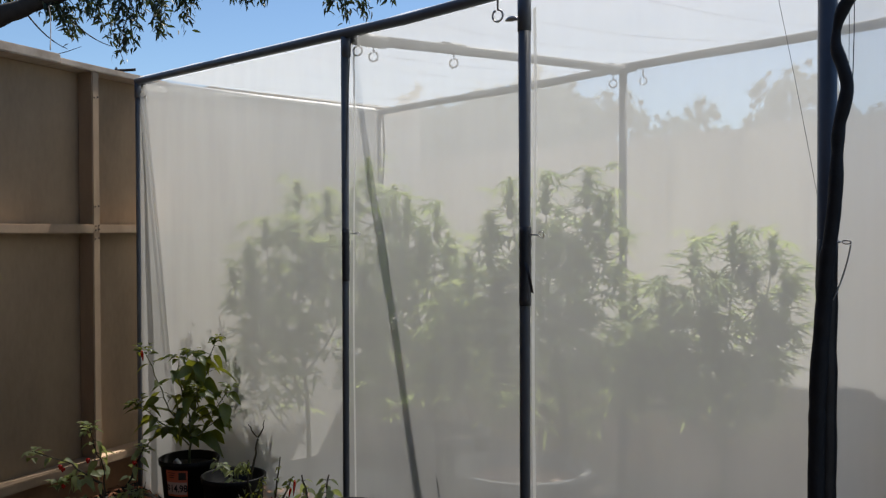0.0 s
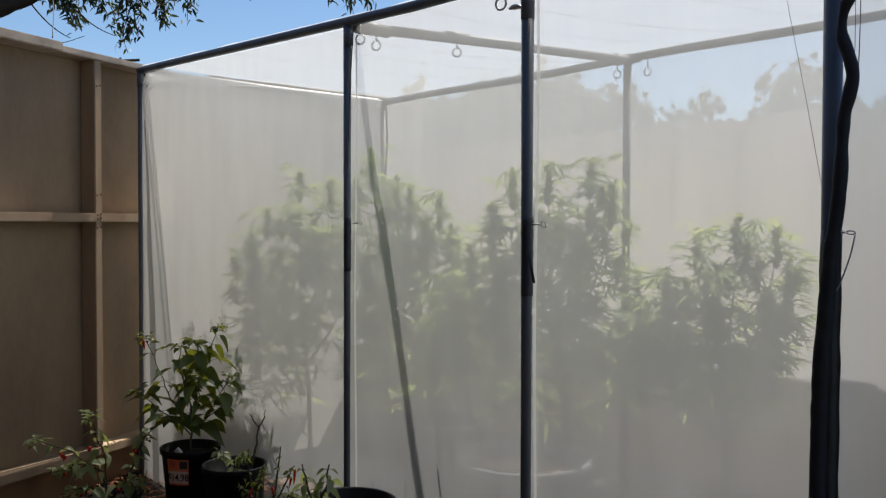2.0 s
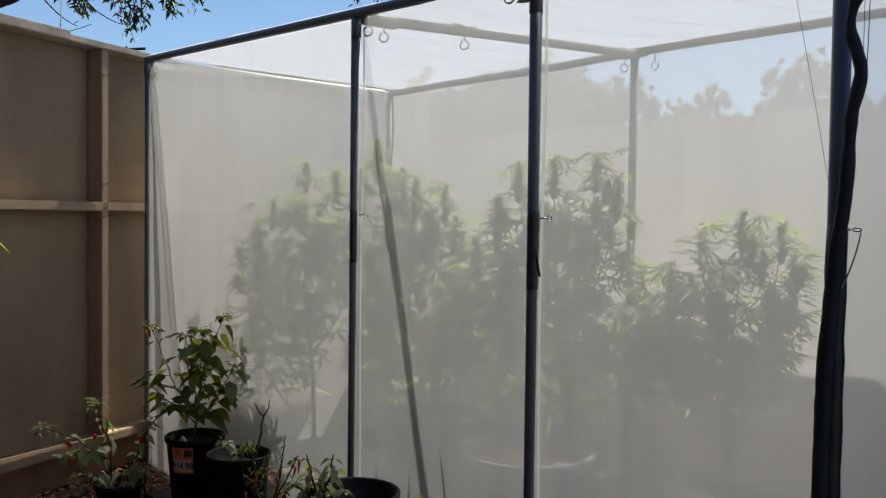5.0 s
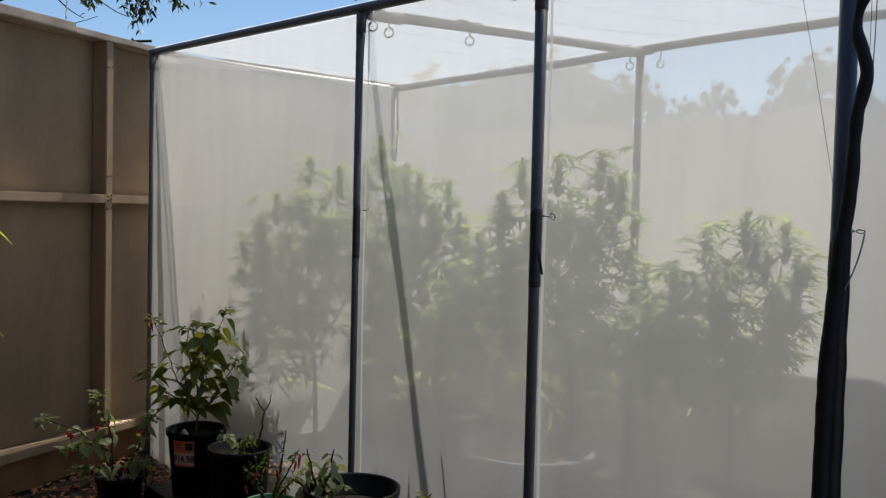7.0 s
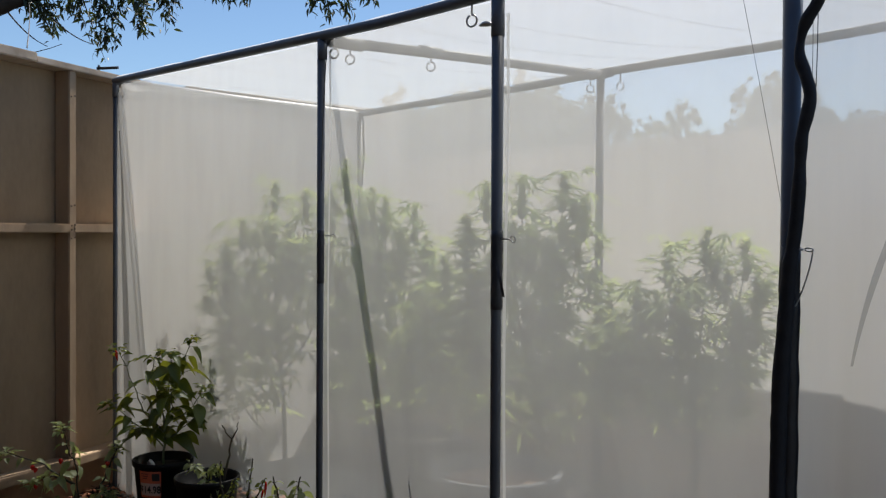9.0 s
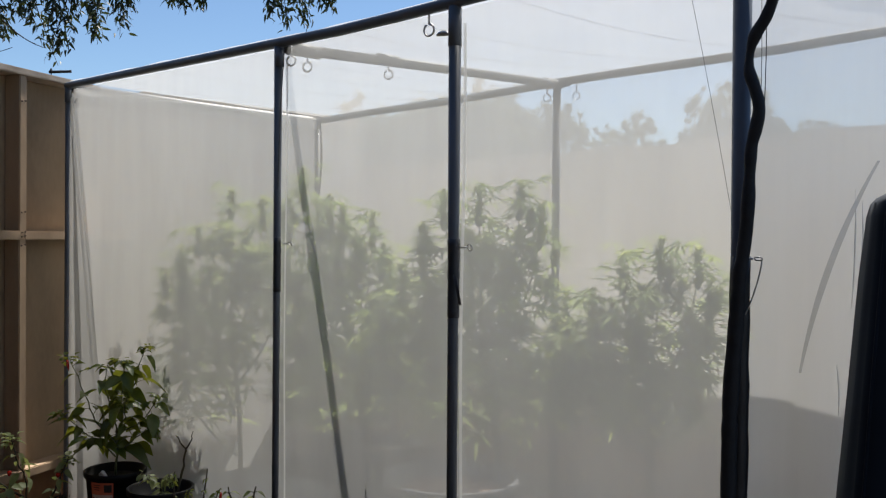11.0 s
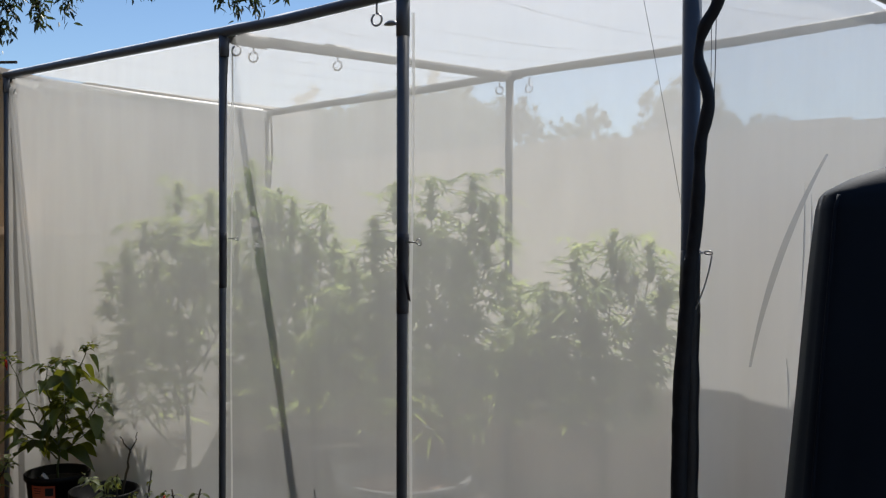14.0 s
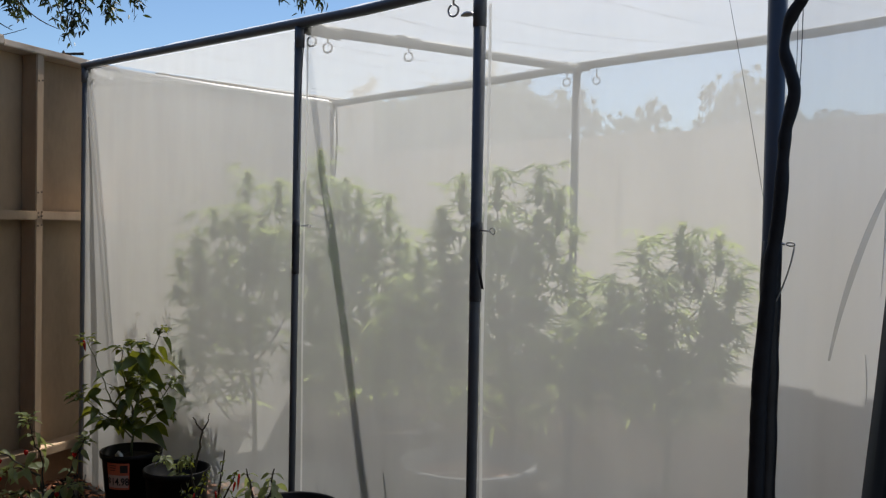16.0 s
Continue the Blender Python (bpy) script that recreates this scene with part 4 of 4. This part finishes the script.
# ---- covered grill ----
def build_grill_cover():
    t = thing("grill_cover", "black fabric cover drawn over a tall grill", "grill cover", (3.986, 0.447, 0))
    yaw = radians(25)
    bm = bmesh.new()
    rings = []
    levels = [(0.0, 1.15), (0.3, 1.125), (0.7, 1.085), (1.0, 1.04), (1.2, 1.01), (1.34, 0.98), (1.366, 0.965), (1.378, 0.94), (1.405, 0.82), (1.435, 0.6), (1.455, 0.35), (1.46, 0.1)]
    for z, s in levels:
        ring = []
        for k in range(64):
            a = 2 * math.pi * k / 64
            c, q = math.cos(a), math.sin(a)
            w = 0.41 * math.copysign(abs(c) ** 0.18, c) * s
            d = 0.155 * math.copysign(abs(q) ** 0.22, q) * s
            fold = 0.016 * noise.noise(Vector((a * 3.2, z * 0.8, 4))) * (1.5 - z) + 0.004 * noise.noise(Vector((w * 9, d * 9, z * 6)))
            ring.append(bm.verts.new((w * (1 + fold * 3), d * (1 + fold * 3), z + (0.006 * noise.noise(Vector((w * 6, d * 6, 2))) if z > 1.3 else 0))))
        rings.append(ring)
    paths = [[v.co.copy() for v in ring] for ring in rings]
    for r0, r1 in zip(rings, rings[1:]):
        for k in range(64):
            bm.faces.new((r0[k], r0[(k + 1) % 64], r1[(k + 1) % 64], r1[k]))
    bm.faces.new(rings[-1])
    split = [f for f in bm.faces if f.calc_center_median().z > 1.352]
    top = bmesh.new()
    for f in split:
        top.faces.new([top.verts.new(v.co) for v in f.verts])
    bmesh.ops.remove_doubles(top, verts=top.verts, dist=0.0004)
    bmesh.ops.delete(bm, geom=split, context="FACES")
    part("skirt", bm, COVER, t, "", True).rotation_euler = (0, 0, yaw)
    part("top_panel", top, COVER, t, "domed top of the cover", True).rotation_euler = (0, 0, yaw)
    for k in (40, 56):
        line = [rings_at[k] for rings_at in paths[1:7]]
        part("seam", tube(line, 0.0035, 6), COVER, t, "stitched seam", True).rotation_euler = (0, 0, yaw)


build_grill_cover()
build_strap()


# ---- the tree over the fence, far trees and the pole ----
TREE_SIDE, TREE_AT = Vector((0.644, 0.764, 0)), Vector((-4.73, 0.56, 0))


def up_there(u, z, d=0.0):
    return TREE_AT + TREE_SIDE * u + Vector((-0.764, 0.644, 0)) * d + Vector((0, 0, z))


def build_tree():
    rnd = random.Random(33)
    t = thing("street_tree", "tree with drooping slim leaves hanging over the fence", "tree")
    base = up_there(-2.6, 0, 0.6)
    part("trunk", tube([base, base + Vector((0.05, 0.05, 1.5)), base + Vector((0.2, 0.2, 3.0)), base + Vector((0.3, 0.5, 4.6))], [0.22, 0.19, 0.16, 0.1], 12), BARK, t, "", True)
    limb = [base + Vector((0.15, 0.15, 2.4)), up_there(-1.2, 2.95, 0.3), up_there(0.0, 3.27), up_there(0.35, 3.40), up_there(1.2, 3.75, 0.1), up_there(2.4, 3.95, 0.2), up_there(3.6, 3.9, 0.2)]
    fine = []
    for a, b in zip(limb, limb[1:]):
        fine += [a.lerp(b, k / 5) + Vector((0, 0, 0.02 * rnd.random())) for k in range(5)]
    fine.append(limb[-1])
    part("limb", tube(fine, [0.13 * (1 - 0.85 * k / (len(fine) - 1)) for k in range(len(fine))], 10), BARK, t, "", True)
    leaves = Bunch()
    shapes = [blade(1, 0.3, d, 0.3, 4) for d in (0.1, 0.3, 0.6)]
    # sprays of leaves at the ends of hanging twigs
    sprays = [(0.63, 3.19, 10), (0.79, 3.32, 10), (0.61, 3.1, 10), (0.47, 3.27, 10), (0.89, 3.22, 10), (1.13, 3.27, 10), (1.26, 3.32, 10), (1.17, 2.93, 10), (1.29, 2.95, 10), (1.08, 2.88, 10), (1.42, 3.14, 10), (1.53, 3.03, 10), (1.47, 3.27, 10), (1.76, 3.22, 10), (1.74, 3.11, 10), (1.87, 3.35, 10), (2.16, 3.4, 10), (2.32, 3.32, 10), (2.45, 3.35, 10), (3.03, 3.37, 10), (3.11, 3.3, 10), (3.24, 3.23, 10), (3.37, 3.27, 10), (3.5, 3.4, 10), (3.66, 3.35, 10), (0.0, 3.5, 10), (-0.3, 3.3, 10), (-0.8, 3.4, 10), (2.8, 3.75, 10), (1.8, 3.6, 10), (2.4, 3.7, 10), (3.2, 3.6, 10), (0.9, 3.55, 10), (1.3, 3.6, 10), (3.6, 3.6, 10)]
    for u, z, n in sprays:
        end = up_there(u, z, rnd.uniform(-0.25, 0.25))
        src = min(fine, key=lambda p: (p - end - Vector((0, 0, 0.25))).length)
        pts = bend(src, end, Vector((rnd.uniform(-0.05, 0.05), rnd.uniform(-0.05, 0.05), 0.07)), 8)
        part("twig", tube(pts, [0.008 - 0.0007 * k for k in range(9)], 5), BARK, t)
        for k in range(n * 7):
            q = rnd.uniform(0.55, 1.0)
            wide = 0.03 + 0.05 * (1 - q)
            p = pts[int(q * 8)] + Vector((rnd.gauss(0, wide), rnd.gauss(0, wide), rnd.gauss(0.01, 0.045)))
            a = rnd.uniform(0, 6.3)
            leaves.add(shapes[rnd.randrange(3)], aim(p, Vector((math.cos(a), math.sin(a), rnd.uniform(-1.7, 0.4))), rnd.uniform(0.055, 0.105), rnd.uniform(-1, 1)))
    # bare twigs hanging between the limb and the fence
    for u0, z0, u1, z1, sag in ((-0.7, 3.1, 0.75, 3.0, -0.16), (-0.2, 3.2, -0.45, 2.85, 0.03), (0.2, 3.35, 0.62, 2.98, -0.05), (0.5, 3.42, 1.05, 3.0, -0.07), (-0.5, 3.05, 0.1, 2.82, -0.06), (1.3, 3.7, 1.1, 3.0, 0.03)):
        pts = bend(up_there(u0, z0, 0.05), up_there(u1, z1, 0.0), Vector((0, 0, sag)), 12)
        part("twig", tube(pts, [0.009 - 0.0005 * k for k in range(13)], 6), BARK, t, "bare twig")
    crown = Vector(base) + Vector((-0.3, 0.3, 4.6))
    for _ in range(1500):
        p = crown + Vector((rnd.gauss(0, 0.8), rnd.gauss(0, 0.8), abs(rnd.gauss(0, 0.7))))
        leaves.add(shapes[rnd.randrange(3)], aim(p, Vector((rnd.gauss(0, 1), rnd.gauss(0, 1), rnd.uniform(-2, 0.3))), rnd.uniform(0.08, 0.14)))
    leaves.done("foliage", TREE_LEAF, t, "slim dark green leaves")
    # a broken cord hanging to the fence
    c = part("dangling_cord", tube(bend(up_there(0.45, 3.38), along(-0.62, 0.05, 2.09), (0.03, 0, 0), 8), 0.003, 5), CABLE, None, "", True)
    tagged(c, "thin dark cord hanging down to the fence", "cord")


build_tree()


def far_tree(at, size, height, seed):
    rnd = random.Random(seed)
    t = thing("far_tree", "distant rounded green tree beyond the fence", "tree", at, "trees beyond the fence")
    part("trunk", tube([(0, 0, 0), (0.1, 0, height * 0.5), (0.1, 0.1, height * 0.8)], [0.2, 0.15, 0.06], 8), BARK, t)
    b = Bunch()
    leaf = blade(1, 0.6, 0.3, 0.3, 2)
    # uneven heads of many small tufts, each set with leaves
    heads = [Vector((rnd.gauss(0, size * 0.4), rnd.gauss(0, size * 0.4), height * (0.42 + 0.42 * rnd.random()))) for _ in range(44)]
    for c in heads:
        r = size * rnd.uniform(0.16, 0.28)
        for _ in range(26):
            d = Vector((rnd.gauss(0, 1), rnd.gauss(0, 1), rnd.gauss(0, 0.8))).normalized() * r * rnd.uniform(0.3, 1.0)
            q = r * rnd.uniform(0.16, 0.27)
            b.add(LUMPS[rnd.randrange(3)], Matrix.Translation(c + d) @ Matrix.Rotation(rnd.uniform(0, 6), 4, "Z") @ Matrix.Diagonal((q * 0.6, q * 0.6, q * 0.6, 1)))
            for _ in range(30):
                e = Vector((rnd.gauss(0, 1), rnd.gauss(0, 1), rnd.gauss(0, 0.8))).normalized() * q
                b.add(leaf, aim(c + d + e * rnd.uniform(0.3, 1.5), e + Vector((0, 0, rnd.uniform(-0.5, 0.5))), size * rnd.uniform(0.018, 0.032)))
    b.done("crown", FAR_LEAF, t)


for at, size, height, seed in (((-10.6, 9.0, 0), 2.4, 4.0, 1), ((-8.3, 9.6, 0), 2.3, 4.15, 2), ((-6.4, 8.8, 0), 2.2, 3.95, 3), ((-4.95, 9.2, 0), 1.5, 3.95, 4), ((-2.0, 9.2, 0), 1.35, 3.75, 5), ((-1.0, 9.6, 0), 1.1, 3.35, 6), ((-3.3, 9.4, 0), 1.0, 3.2, 7)):
    far_tree(at, size, height, seed)


def build_pole():
    t = thing("utility_pole", "dark far-off utility pole with one crossarm", "utility pole", (-17.72, 6.42, 0))
    part("post", tube([(0, 0, 0), (0, 0, 5.24)], [0.05, 0.015], 8), BARK, t)
    part("crossarm", tube([(-0.03, -0.04, 5.235), (0.3, 0.36, 5.26)], 0.034, 8), BARK, t)
    part("insulator", tube([(0, 0, 5.265), (0, 0, 5.32)], [0.04, 0.02], 8), CABLE, t)


build_pole()


def build_palm():
    rnd = random.Random(51)
    at = Vector((1.19, -1.63, 0))
    nursery_pot(at, 0.15, 0.3, "black plastic pot holding a young palm")
    t = thing("young_palm", "young palm with arching yellow-green fronds", "palm", at + Vector((0, 0, 0.26)))
    slim = blade(1, 0.15, 0.3, 0.5, 5)
    for tip, rise in (((0.42, 0.50, 0.96), 0.22), ((0.40, 0.49, 0.70), 0.2), ((-0.4, 0.3, 0.9), 0.2), ((-0.2, -0.5, 0.8), 0.2), ((0.35, -0.45, 0.85), 0.2)):
        pts = bend((0, 0, 0), tip, (-tip[0] * 0.25, -tip[1] * 0.25, rise), 28)
        rib = part("frond_rib", tube(pts, [0.006 - 0.00015 * k for k in range(29)], 6), STEM, t, "", True)
        b = Bunch()
        for k in range(9, 29):
            d = (pts[min(k + 1, 28)] - pts[k - 1]).normalized()
            side = d.cross(Vector((0, 0, 1))).normalized()
            for sgn in (-1, 1):
                b.add(slim, aim(pts[k], d * 0.8 + side * sgn * 0.6 + Vector((0, 0, rnd.uniform(-0.6, -0.2))), rnd.uniform(0.09, 0.13), rnd.uniform(-0.3, 0.3)))
        b.done("frond_leaflets", PALM_LEAF, rib, "slim yellow-green leaflets")


build_palm()

# ---- chips on the soil ----
def build_chips():
    rnd = random.Random(41)
    b = Bunch()
    shape = (np.array([(-1, -0.4, 0), (1, -0.3, 0), (0.9, 0.4, 0), (-0.8, 0.35, 0), (-0.9, -0.3, 0.3), (0.9, -0.25, 0.25), (0.8, 0.3, 0.3), (-0.7, 0.3, 0.25)], float), [(3, 2, 1, 0), (4, 5, 6, 7), (0, 1, 5, 4), (1, 2, 6, 5), (2, 3, 7, 6), (3, 0, 4, 7)])
    for _ in range(2600):
        p = along(rnd.uniform(-2.8, 0.05), rnd.uniform(0.05, 1.1), 0.012 + 0.012 * rnd.random())
        m = Matrix.Translation(p) @ Euler((rnd.gauss(0, 0.25), rnd.gauss(0, 0.25), rnd.uniform(0, 6.3))).to_matrix().to_4x4() @ Matrix.Scale(rnd.uniform(0.008, 0.022), 4)
        b.add(shape, m)
    c = b.done("wood_chips", CHIP)
    tagged(c, "reddish-brown wood chip mulch on the soil", "mulch", kind="stuff")


build_chips()
